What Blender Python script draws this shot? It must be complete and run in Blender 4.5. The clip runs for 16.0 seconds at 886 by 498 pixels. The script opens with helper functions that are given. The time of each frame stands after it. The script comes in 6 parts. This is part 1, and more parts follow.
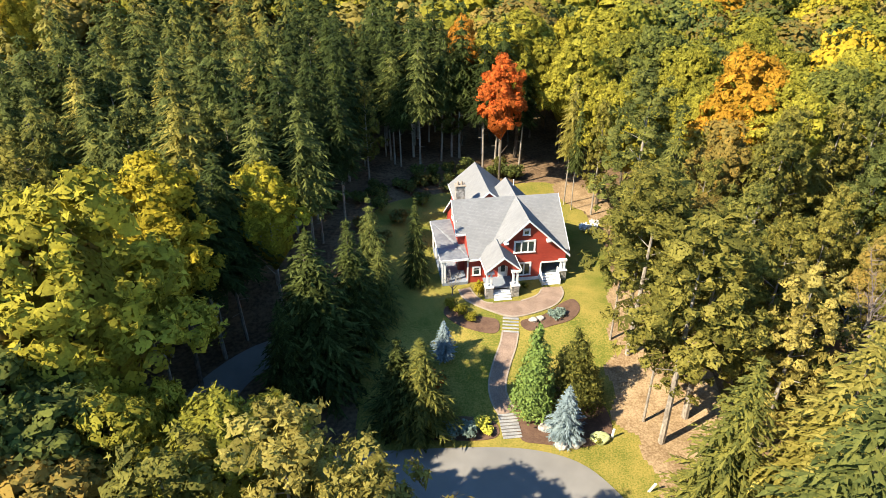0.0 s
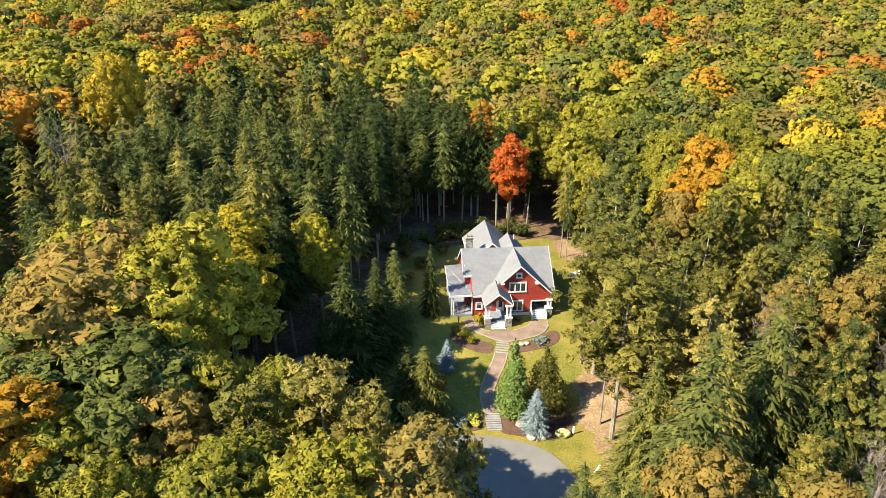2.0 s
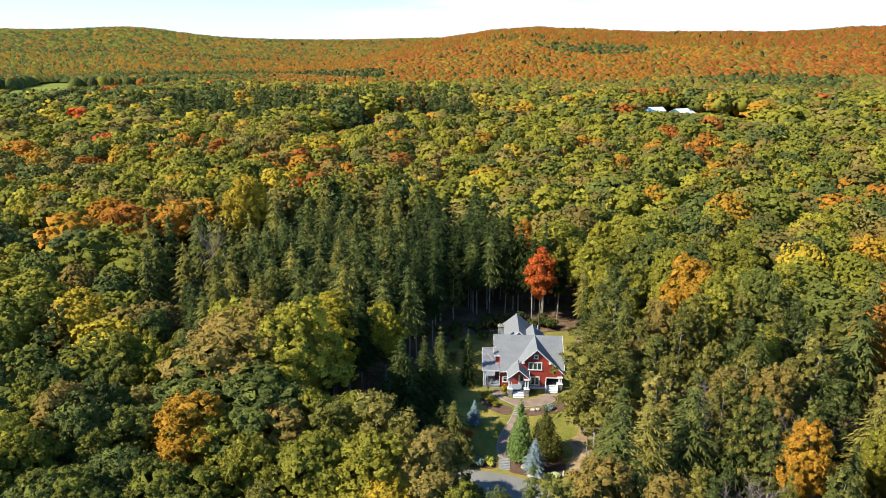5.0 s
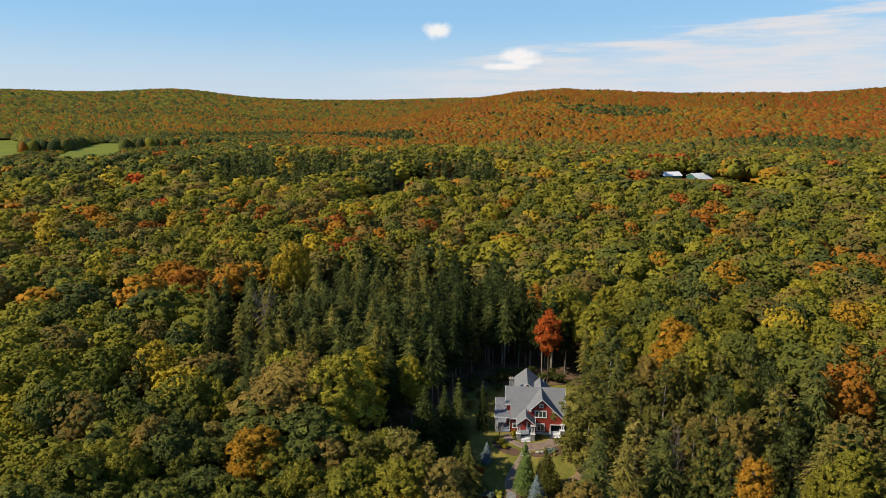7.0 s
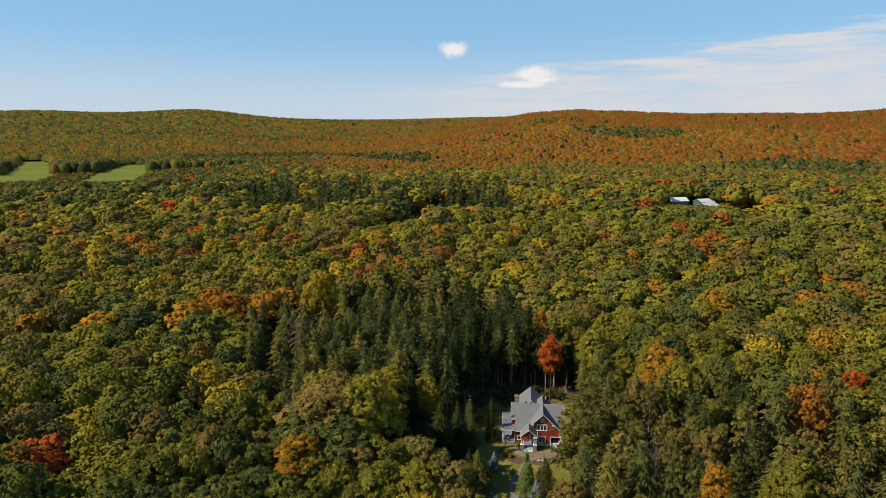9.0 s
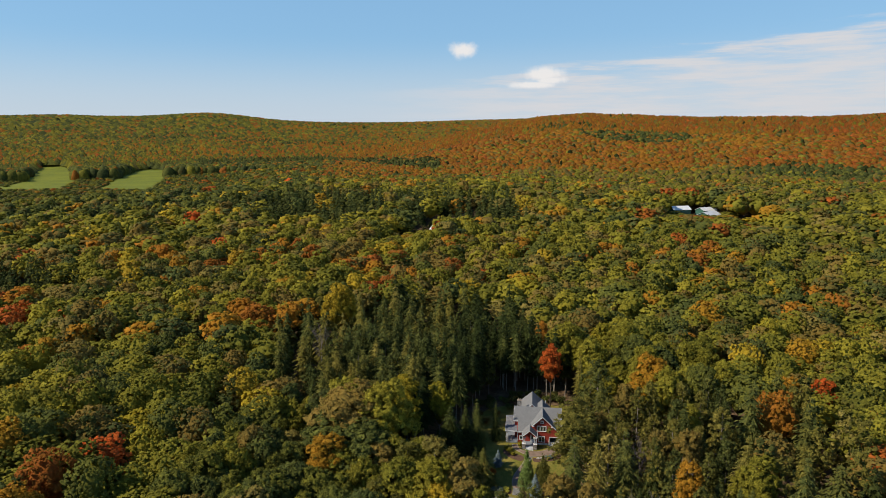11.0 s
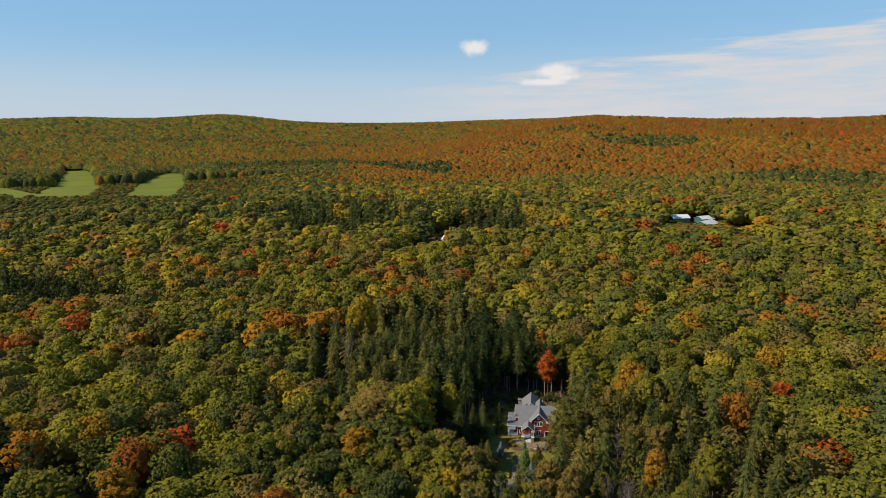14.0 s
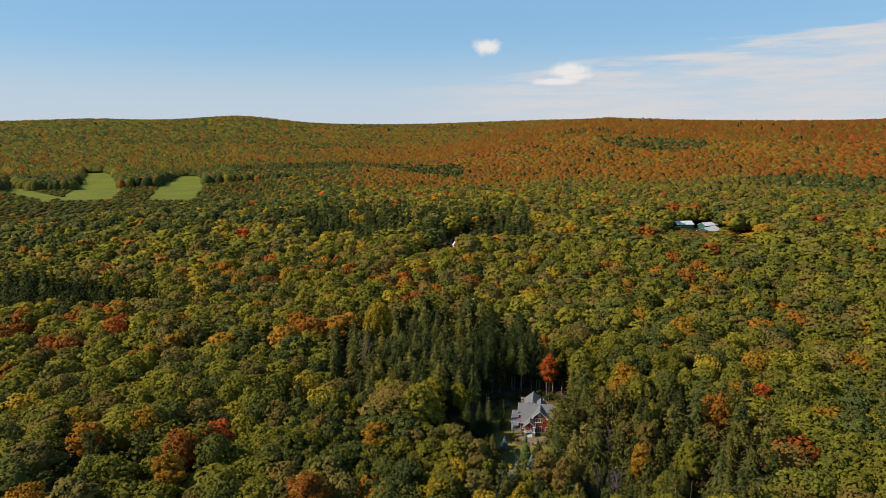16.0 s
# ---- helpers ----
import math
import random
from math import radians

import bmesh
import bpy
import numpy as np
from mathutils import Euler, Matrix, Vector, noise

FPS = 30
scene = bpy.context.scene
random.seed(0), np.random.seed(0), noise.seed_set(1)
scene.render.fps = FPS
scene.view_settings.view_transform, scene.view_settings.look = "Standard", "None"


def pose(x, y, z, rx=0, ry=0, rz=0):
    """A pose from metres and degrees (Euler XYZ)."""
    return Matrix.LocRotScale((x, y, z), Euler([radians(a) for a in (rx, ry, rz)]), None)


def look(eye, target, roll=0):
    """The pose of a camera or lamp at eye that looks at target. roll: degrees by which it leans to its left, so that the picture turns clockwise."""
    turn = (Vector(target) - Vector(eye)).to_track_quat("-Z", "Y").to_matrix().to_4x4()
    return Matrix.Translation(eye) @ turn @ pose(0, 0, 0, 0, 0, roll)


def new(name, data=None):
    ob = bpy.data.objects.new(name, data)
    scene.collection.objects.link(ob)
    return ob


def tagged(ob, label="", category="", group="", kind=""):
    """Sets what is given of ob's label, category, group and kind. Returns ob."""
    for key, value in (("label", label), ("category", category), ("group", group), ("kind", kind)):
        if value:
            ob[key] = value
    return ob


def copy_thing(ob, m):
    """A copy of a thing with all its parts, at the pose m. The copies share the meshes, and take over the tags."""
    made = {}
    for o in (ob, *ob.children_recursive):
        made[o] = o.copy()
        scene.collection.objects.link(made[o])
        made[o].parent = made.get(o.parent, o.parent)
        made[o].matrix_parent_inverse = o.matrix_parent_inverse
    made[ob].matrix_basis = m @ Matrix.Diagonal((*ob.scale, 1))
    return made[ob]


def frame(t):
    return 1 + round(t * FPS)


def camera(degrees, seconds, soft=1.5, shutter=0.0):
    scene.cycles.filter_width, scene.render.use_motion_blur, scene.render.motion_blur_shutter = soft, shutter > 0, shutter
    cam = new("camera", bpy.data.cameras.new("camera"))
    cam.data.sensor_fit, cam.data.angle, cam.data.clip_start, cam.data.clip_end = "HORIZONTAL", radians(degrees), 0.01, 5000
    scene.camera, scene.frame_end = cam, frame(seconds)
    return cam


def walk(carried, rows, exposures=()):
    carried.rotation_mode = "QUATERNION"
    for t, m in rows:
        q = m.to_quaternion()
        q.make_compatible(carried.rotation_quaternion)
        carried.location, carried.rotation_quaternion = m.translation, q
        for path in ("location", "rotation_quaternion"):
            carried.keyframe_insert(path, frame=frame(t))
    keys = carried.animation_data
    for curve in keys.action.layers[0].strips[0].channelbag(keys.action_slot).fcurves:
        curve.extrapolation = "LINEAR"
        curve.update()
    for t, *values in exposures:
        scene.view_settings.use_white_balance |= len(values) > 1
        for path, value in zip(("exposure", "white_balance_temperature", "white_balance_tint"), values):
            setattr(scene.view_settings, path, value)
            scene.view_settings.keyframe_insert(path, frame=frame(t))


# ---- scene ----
cam = camera(69.5, 16.0, soft=0.6)
PATH = [
    (0, (0.145, 0.11, 41.872), (0.144, 1.832, 40.854), 0.1),
    (0.5, (0.801, -4.824, 43.332), (0.769, -3.073, 42.365), 0.2),
    (1, (1.899, -9.478, 45.167), (1.829, -7.709, 44.237), 0.2),
    (1.5, (3.32, -13.989, 46.983), (3.216, -12.2, 46.094), 0.1),
    (2, (4.986, -18.497, 48.693), (4.85, -16.69, 47.848), 0.1),
    (2.5, (7.108, -23.081, 50.557), (6.918, -21.257, 49.759), -0.1),
    (3, (8.932, -27.699, 52.374), (8.694, -25.862, 51.62), -0.2),
    (3.5, (10.855, -32.223, 53.986), (10.563, -30.374, 53.281), -0.3),
    (4, (12.196, -36.926, 56.21), (11.864, -35.069, 55.545), -0.0),
    (4.5, (13.753, -41.844, 58.036), (13.388, -39.977, 57.419), 0.1),
    (7, (21.551, -66.548, 67.843), (21.062, -64.652, 67.439), 0.0),
    (7.5, (23.022, -71.441, 69.692), (22.519, -69.542, 69.315), -0.0),
    (8, (24.266, -76.399, 71.831), (23.752, -74.502, 71.465), -0.0),
    (8.5, (25.724, -81.224, 74.111), (25.197, -79.328, 73.751), -0.1),
    (9, (27.019, -85.641, 76.071), (26.48, -83.747, 75.719), -0.1),
    (11.5, (33.081, -107.027, 86.658), (32.508, -105.143, 86.308), -0.3),
    (12, (34.389, -111.698, 88.763), (33.811, -109.815, 88.412), -0.3),
    (12.5, (35.852, -116.087, 90.859), (35.268, -114.207, 90.507), -0.3),
    (13, (37.151, -120.49, 92.945), (36.563, -118.612, 92.592), -0.4),
    (13.5, (38.657, -125.261, 95.081), (38.062, -123.385, 94.727), -0.4),
    (14, (40.296, -129.63, 97.297), (39.694, -127.757, 96.941), -0.5),
    (14.5, (41.853, -134.763, 99.487), (41.244, -132.892, 99.129), -0.5),
    (15, (43.521, -139.511, 101.463), (42.902, -137.643, 101.106), -0.5),
    (15.5, (45.292, -143.833, 103.393), (44.663, -141.968, 103.037), -0.5),
    (16, (47.024, -148.34, 105.383), (46.387, -146.478, 105.026), -0.5),
]
walk(cam, [(t, look(eye, target, roll)) for t, eye, target, roll in PATH], exposures=[(0, 1.46, 6800, 9), (3.0, 1.30, 6700, 7), (3.7, 1.24, 6350, 6), (4.5, 1.12, 6050, 6), (7, 0.04, 6620, 10), (16, -0.13, 6660, 10)])

# ---- world, sun, exposure ----
SUN_TO = Vector((-0.88, -0.47, 0.0)).normalized() * math.cos(radians(41)) + Vector((0, 0, math.sin(radians(41))))


def node(nt, kind, **inputs):
    n = nt.nodes.new(kind)
    for k, v in inputs.items():
        n.inputs[k.replace("_", " ")].default_value = v
    return n


def math_node(nt, op, a, b=None, c=None, clamp=False):
    n = nt.nodes.new("ShaderNodeMath")
    n.operation, n.use_clamp = op, clamp
    for i, v in enumerate((a, b, c)):
        if v is None:
            continue
        if isinstance(v, (int, float)):
            n.inputs[i].default_value = v
        else:
            nt.links.new(v, n.inputs[i])
    return n.outputs[0]


def range_node(nt, v, a, b, lo=0.0, hi=1.0, smooth=True):
    n = nt.nodes.new("ShaderNodeMapRange")
    n.interpolation_type = "SMOOTHSTEP" if smooth else "LINEAR"
    nt.links.new(v, n.inputs[0])
    for i, x in zip((1, 2, 3, 4), (a, b, lo, hi)):
        n.inputs[i].default_value = x
    return n.outputs[0]


def mix_node(nt, fac, a, b):
    n = nt.nodes.new("ShaderNodeMix")
    n.data_type = "RGBA"
    for s, v in ((n.inputs[0], fac), (n.inputs[6], a), (n.inputs[7], b)):
        if isinstance(v, (int, float)):
            s.default_value = v
        elif isinstance(v, tuple):
            s.default_value = (*v, 1.0) if len(v) == 3 else v
        else:
            nt.links.new(v, s)
    return n.outputs[2]


world = bpy.data.worlds.new("sky")
scene.world = world
world.use_nodes = True
wt = world.node_tree
wt.nodes.clear()
sky = wt.nodes.new("ShaderNodeTexSky")
sky.sky_type, sky.sun_disc = "NISHITA", False
sky.sun_elevation, sky.sun_rotation = radians(41), math.atan2(SUN_TO.x, SUN_TO.y)
sky.air_density, sky.dust_density, sky.ozone_density = 1.0, 0.2, 2.5
coord = wt.nodes.new("ShaderNodeTexCoord")
sep = wt.nodes.new("ShaderNodeSeparateXYZ")
wt.links.new(coord.outputs["Generated"], sep.inputs[0])
# a thin sheet of cloud low in the north-east, and cumulus puffs
stretch = node(wt, "ShaderNodeMapping", Scale=(2.6, 2.6, 26.0))
wt.links.new(coord.outputs["Generated"], stretch.inputs[0])
wisps = node(wt, "ShaderNodeTexNoise", Scale=2.8, Detail=8.0, Roughness=0.6)
wt.links.new(stretch.outputs[0], wisps.inputs["Vector"])
soft_puff = node(wt, "ShaderNodeTexNoise", Scale=38.0, Detail=7.0, Roughness=0.6)
wt.links.new(coord.outputs["Generated"], soft_puff.inputs["Vector"])
top = math_node(wt, "ADD", math_node(wt, "MULTIPLY", sep.outputs[0], 0.11), 0.113)
depth = math_node(wt, "SUBTRACT", top, sep.outputs[2])
band = range_node(wt, math_node(wt, "ADD", depth, math_node(wt, "MULTIPLY", math_node(wt, "SUBTRACT", wisps.outputs[0], 0.5), 0.07)), -0.002, 0.022)
east = range_node(wt, sep.outputs[0], -0.45, -0.12)
sheet = math_node(wt, "MULTIPLY", math_node(wt, "MULTIPLY", band, east), range_node(wt, wisps.outputs[0], 0.32, 0.62, 0.22, 1.0))
veil = range_node(wt, sep.outputs[2], 0.015, 0.15, 0.85, 0.0)


def puff(direction, rx, rz):
    dx = math_node(wt, "MULTIPLY", math_node(wt, "SUBTRACT", sep.outputs[0], direction[0]), 1 / rx)
    dz = math_node(wt, "MULTIPLY", math_node(wt, "SUBTRACT", sep.outputs[2], direction[2]), 1 / rz)
    r = math_node(wt, "SQRT", math_node(wt, "ADD", math_node(wt, "MULTIPLY", dx, dx), math_node(wt, "MULTIPLY", dz, dz)))
    r = math_node(wt, "ADD", r, math_node(wt, "MULTIPLY", math_node(wt, "SUBTRACT", soft_puff.outputs[0], 0.5), 1.35))
    ahead = range_node(wt, sep.outputs[1], 0.2, 0.4)
    return math_node(wt, "MULTIPLY", range_node(wt, r, 1.15, 0.40), ahead)


heaps = puff((-0.2557, 0.96, 0.1255), 0.023, 0.0125)
for d, rx, rz in (((-0.140, 0.98, 0.090), 0.036, 0.0125), ((-0.128, 0.98, 0.081), 0.030, 0.0065), ((-0.158, 0.98, 0.0745), 0.044, 0.0062)):
    heaps = math_node(wt, "MAXIMUM", heaps, puff(d, rx, rz))
heaps = math_node(wt, "MULTIPLY", heaps, 0.95)
SKY_POWER, CLOUD = 0.132, (5.3, 5.45, 5.8)
vivid = node(wt, "ShaderNodeHueSaturation", Saturation=1.22)
wt.links.new(sky.outputs[0], vivid.inputs["Color"])
tone = mix_node(wt, range_node(wt, sep.outputs[2], 0.25, 0.6, 0.7, 0.0), vivid.outputs[0], (2.2, 4.2, 6.5))
tone = mix_node(wt, veil, tone, (4.5, 5.2, 6.0))
tone = mix_node(wt, sheet, tone, CLOUD)
tone = mix_node(wt, heaps, tone, (6.8, 6.7, 6.7))
back = wt.nodes.new("ShaderNodeBackground")
back.inputs["Strength"].default_value = SKY_POWER
wt.links.new(tone, back.inputs["Color"])
wout = wt.nodes.new("ShaderNodeOutputWorld")
wt.links.new(back.outputs[0], wout.inputs[0])

sun = new("sun", bpy.data.lights.new("sun", "SUN"))
sun.data.energy, sun.data.angle, sun.data.color = 5.0, radians(0.53), (1.0, 0.91, 0.74)
sun.matrix_world = look((0, 0, 200), tuple(Vector((0, 0, 200)) - SUN_TO))


# ---- materials ----
def material(name, rough=0.8, metal=0.0):
    m = bpy.data.materials.new(name)
    m.use_nodes = True
    bsdf = m.node_tree.nodes["Principled BSDF"]
    bsdf.inputs["Roughness"].default_value, bsdf.inputs["Metallic"].default_value = rough, metal
    return m, m.node_tree, bsdf


def coords(nt, scale=(1, 1, 1)):
    c = nt.nodes.new("ShaderNodeTexCoord")
    mp = node(nt, "ShaderNodeMapping", Scale=scale)
    nt.links.new(c.outputs["Object"], mp.inputs[0])
    return mp.outputs[0]


def noise_out(nt, vec, scale, detail=4.0, rough=0.55):
    n = node(nt, "ShaderNodeTexNoise", Scale=scale, Detail=detail, Roughness=rough)
    nt.links.new(vec, n.inputs["Vector"])
    return n.outputs[0]


def bump(nt, bsdf, height, strength, dist):
    b = node(nt, "ShaderNodeBump", Strength=strength, Distance=dist)
    nt.links.new(height, b.inputs["Height"])
    nt.links.new(b.outputs[0], bsdf.inputs["Normal"])


def worn(name, dark, light, fine, coarse, rough=0.8, relief=0.3, dist=0.02, scale=(1, 1, 1), metal=0.0):
    """A surface with grain and broad stains between two base colours."""
    m, nt, bsdf = material(name, rough, metal)
    if rough > 0.92:
        bsdf.inputs["Specular IOR Level"].default_value = 0.1
    v = coords(nt, scale)
    a, b = noise_out(nt, v, fine, 5), noise_out(nt, v, coarse, 4)
    f = math_node(nt, "ADD", math_node(nt, "MULTIPLY", a, 0.55), math_node(nt, "MULTIPLY", b, 0.45))
    col = mix_node(nt, range_node(nt, f, 0.36, 0.64), dark, light)
    nt.links.new(col, bsdf.inputs["Base Color"])
    nt.links.new(range_node(nt, b, 0.3, 0.7, rough - 0.08, min(1, rough + 0.08)), bsdf.inputs["Roughness"])
    bump(nt, bsdf, a, relief, dist)
    return m


def lapped(name, dark, light, step):
    """Horizontal clapboards: a saw-tooth relief with weathered paint."""
    m, nt, bsdf = material(name, 0.62)
    v = coords(nt)
    s = nt.nodes.new("ShaderNodeSeparateXYZ")
    nt.links.new(v, s.inputs[0])
    saw = math_node(nt, "FRACT", math_node(nt, "DIVIDE", s.outputs[2], step))
    grain = noise_out(nt, coords(nt, (1, 1, 9)), 2.4, 5)
    stain = noise_out(nt, v, 0.6, 4)
    col = mix_node(nt, range_node(nt, math_node(nt, "ADD", math_node(nt, "MULTIPLY", grain, 0.5), math_node(nt, "MULTIPLY", stain, 0.5)), 0.38, 0.62), dark, light)
    nt.links.new(col, bsdf.inputs["Base Color"])
    bump(nt, bsdf, math_node(nt, "SUBTRACT", 1.0, saw), 0.6, 0.02)
    return m


def shingled(name, dark, light):
    m, nt, bsdf = material(name, 0.88)
    v = coords(nt)
    br = node(nt, "ShaderNodeTexBrick", Scale=1.0, Mortar_Size=0.012, Brick_Width=0.34, Row_Height=0.15)
    br.inputs["Color1"].default_value = (*dark, 1)
    br.inputs["Color2"].default_value = (*light, 1)
    br.inputs["Mortar"].default_value = (*[c * 0.8 for c in dark], 1)
    nt.links.new(v, br.inputs["Vector"])
    stain = noise_out(nt, v, 0.5, 5, 0.6)
    col = mix_node(nt, range_node(nt, stain, 0.35, 0.75, 0.0, 0.35), br.outputs[0], tuple(c * 0.62 for c in dark))
    nt.links.new(col, bsdf.inputs["Base Color"])
    bump(nt, bsdf, br.outputs["Fac"], 0.25, 0.02)
    return m


def stones(name, scale, dark, light, joint):
    m, nt, bsdf = material(name, 0.9)
    v = coords(nt)
    a = node(nt, "ShaderNodeTexVoronoi", Scale=scale)
    e = node(nt, "ShaderNodeTexVoronoi", Scale=scale)
    e.feature = "DISTANCE_TO_EDGE"
    for n in (a, e):
        nt.links.new(v, n.inputs["Vector"])
    s = nt.nodes.new("ShaderNodeSeparateColor")
    nt.links.new(a.outputs["Color"], s.inputs[0])
    edge = range_node(nt, e.outputs["Distance"], 0.02, 0.09)
    col = mix_node(nt, edge, joint, mix_node(nt, s.outputs[0], dark, light))
    nt.links.new(col, bsdf.inputs["Base Color"])
    bump(nt, bsdf, edge, 0.8, 0.04)
    return m


LEAF_RAMP = (  # hue of a tree: needles, greens, yellows, oranges, reds
    (0.00, (0.034, 0.046, 0.013)), (0.03, (0.050, 0.062, 0.015)), (0.06, (0.094, 0.108, 0.030)), (0.12, (0.178, 0.154, 0.030)), (0.20, (0.290, 0.230, 0.060)), (0.24, (0.262, 0.165, 0.036)), (0.28, (0.088, 0.112, 0.036)),
    (0.38, (0.200, 0.186, 0.025)), (0.50, (0.300, 0.256, 0.031)), (0.58, (0.365, 0.300, 0.028)), (0.68, (0.440, 0.295, 0.028)),
    (0.80, (0.430, 0.190, 0.022)), (0.90, (0.330, 0.112, 0.022)), (1.00, (0.640, 0.130, 0.026)))


def foliage(name, leafy, tone, swing, grainy=0.35, hang=1.0, own=False, closed=0.50, mottle=1.5, round_at=0.0):
    """Leaves coloured by the tree's own hue, with a different tone from tuft to tuft and grain within it; leafy: leaves to the metre
    where a spray is cut into single leaves, 0 for closed crowns, whose leaves are then relief of grainy to the metre; hang: how far sprays are drawn out downwards; own: the hue belongs to the whole object; closed: how much of a spray its leaves cover; mottle: how strongly the grain shows; round_at: the height of the heart that leaves turn away from, 0 where they lie as the sprays do."""
    m = bpy.data.materials.new(name)
    m.use_nodes = True
    nt = m.node_tree
    nt.nodes.clear()
    at = nt.nodes.new("ShaderNodeAttribute")
    at.attribute_name = "hue"
    at.attribute_type = "OBJECT" if own else "GEOMETRY"
    geo, info = nt.nodes.new("ShaderNodeNewGeometry"), nt.nodes.new("ShaderNodeObjectInfo")
    where = coords(nt)
    grain = math_node(nt, "SUBTRACT", noise_out(nt, where, max(grainy, leafy * 0.7), 4, 0.7), 0.5)
    isle = math_node(nt, "SUBTRACT", geo.outputs["Random Per Island"], 0.5)
    if own:
        tree = math_node(nt, "SUBTRACT", info.outputs["Random"], 0.5)
    else:
        each = nt.nodes.new("ShaderNodeAttribute")
        each.attribute_name = "tone"
        tree = each.outputs["Fac"]
    shift = math_node(nt, "ADD", math_node(nt, "MULTIPLY", isle, 0.04), math_node(nt, "ADD", math_node(nt, "MULTIPLY", tree, 0.05), math_node(nt, "MULTIPLY", grain, 0.08)))
    h = math_node(nt, "ADD", at.outputs["Fac"], shift, clamp=True)
    ramp = nt.nodes.new("ShaderNodeValToRGB")
    el = ramp.color_ramp.elements
    el[0].position, el[0].color = LEAF_RAMP[0][0], (*LEAF_RAMP[0][1], 1)
    el[1].position, el[1].color = LEAF_RAMP[-1][0], (*LEAF_RAMP[-1][1], 1)
    for p, c in LEAF_RAMP[1:-1]:
        el.new(p).color = (*c, 1)
    nt.links.new(h, ramp.inputs[0])
    val = math_node(nt, "ADD", math_node(nt, "ADD", math_node(nt, "MULTIPLY", isle, swing), math_node(nt, "MULTIPLY", grain, mottle)), math_node(nt, "ADD", math_node(nt, "MULTIPLY", tree, 0.22), tone))
    hsv = nt.nodes.new("ShaderNodeHueSaturation")
    nt.links.new(ramp.outputs[0], hsv.inputs["Color"])
    nt.links.new(val, hsv.inputs["Value"])
    dif = nt.nodes.new("ShaderNodeBsdfPrincipled")
    dif.inputs["Roughness"].default_value = 0.75
    dif.inputs["Specular IOR Level"].default_value = 0.05
    tr = nt.nodes.new("ShaderNodeBsdfTranslucent")
    mx = nt.nodes.new("ShaderNodeMixShader")
    mx.inputs[0].default_value = 0.34
    nt.links.new(hsv.outputs[0], dif.inputs["Base Color"])
    nt.links.new(hsv.outputs[0], tr.inputs[0])
    nt.links.new(dif.outputs[0], mx.inputs[1])
    nt.links.new(tr.outputs[0], mx.inputs[2])
    out = nt.nodes.new("ShaderNodeOutputMaterial")
    lean = None
    if round_at:
        if own:
            away = nt.nodes.new("ShaderNodeVectorMath")
            away.operation = "SUBTRACT"
            away.inputs[1].default_value = (0, 0, round_at)
            nt.links.new(coords(nt), away.inputs[0])
            turn = nt.nodes.new("ShaderNodeVectorTransform")
            turn.vector_type, turn.convert_from, turn.convert_to = "NORMAL", "OBJECT", "WORLD"
            nt.links.new(away.outputs[0], turn.inputs[0])
            outward, share = turn.outputs[0], 0.45
        else:
            swell = nt.nodes.new("ShaderNodeAttribute")
            swell.attribute_name = "swell"
            outward, share = swell.outputs["Vector"], 0.55
        level = nt.nodes.new("ShaderNodeVectorMath")
        level.operation = "NORMALIZE"
        nt.links.new(outward, level.inputs[0])
        both = nt.nodes.new("ShaderNodeVectorMath")
        both.operation = "MULTIPLY_ADD"
        both.inputs[1].default_value = (share, share, share)
        nt.links.new(level.outputs[0], both.inputs[0])
        nt.links.new(geo.outputs["Normal"], both.inputs[2])
        lean = nt.nodes.new("ShaderNodeVectorMath")
        lean.operation = "NORMALIZE"
        nt.links.new(both.outputs[0], lean.inputs[0])
        nt.links.new(lean.outputs[0], dif.inputs["Normal"])
        nt.links.new(lean.outputs[0], tr.inputs["Normal"])
    if leafy:
        cells = node(nt, "ShaderNodeTexVoronoi", Scale=leafy)
        nt.links.new(coords(nt, (1, 1, 1 / hang)), cells.inputs["Vector"])
        gap = range_node(nt, cells.outputs["Distance"], closed, closed + 0.04)
        clear = nt.nodes.new("ShaderNodeBsdfTransparent")
        cut = nt.nodes.new("ShaderNodeMixShader")
        nt.links.new(gap, cut.inputs[0])
        nt.links.new(mx.outputs[0], cut.inputs[1])
        nt.links.new(clear.outputs[0], cut.inputs[2])
        nt.links.new(cut.outputs[0], out.inputs[0])
    else:
        up = nt.nodes.new("ShaderNodeBump")
        up.inputs["Strength"].default_value, up.inputs["Distance"].default_value = 0.9, 0.35 / grainy
        if lean:
            nt.links.new(lean.outputs[0], up.inputs["Normal"])
        nt.links.new(noise_out(nt, where, grainy * 2.0, 3, 0.6), up.inputs["Height"])
        nt.links.new(up.outputs[0], dif.inputs["Normal"])
        nt.links.new(up.outputs[0], tr.inputs["Normal"])
        nt.links.new(mx.outputs[0], out.inputs[0])
    return m


LEAF = foliage("leaves", 6.0, 0.94, 0.75, own=True, closed=0.65, mottle=1.3, round_at=10.0)
SHRUB_LEAF = foliage("shrub_leaves", 9.0, 0.94, 0.7, own=True, closed=0.62, mottle=1.2)
NEEDLE = foliage("needles", 7.0, 1.06, 0.7, hang=1.6, own=True, closed=0.66, mottle=1.2)
PINE = foliage("pine_needles", 9.0, 1.02, 0.8, hang=1.4, own=True, closed=0.62, mottle=1.3, round_at=8.0)
MID_LEAF = foliage("leaves_in_the_woods", 3.4, 1.04, 0.45, closed=0.62, round_at=11.0)
WOODS_CORE = foliage("closed_crowns_in_the_woods", 0.0, 1.0, 0.42, 1.7, mottle=1.2, round_at=11.0)
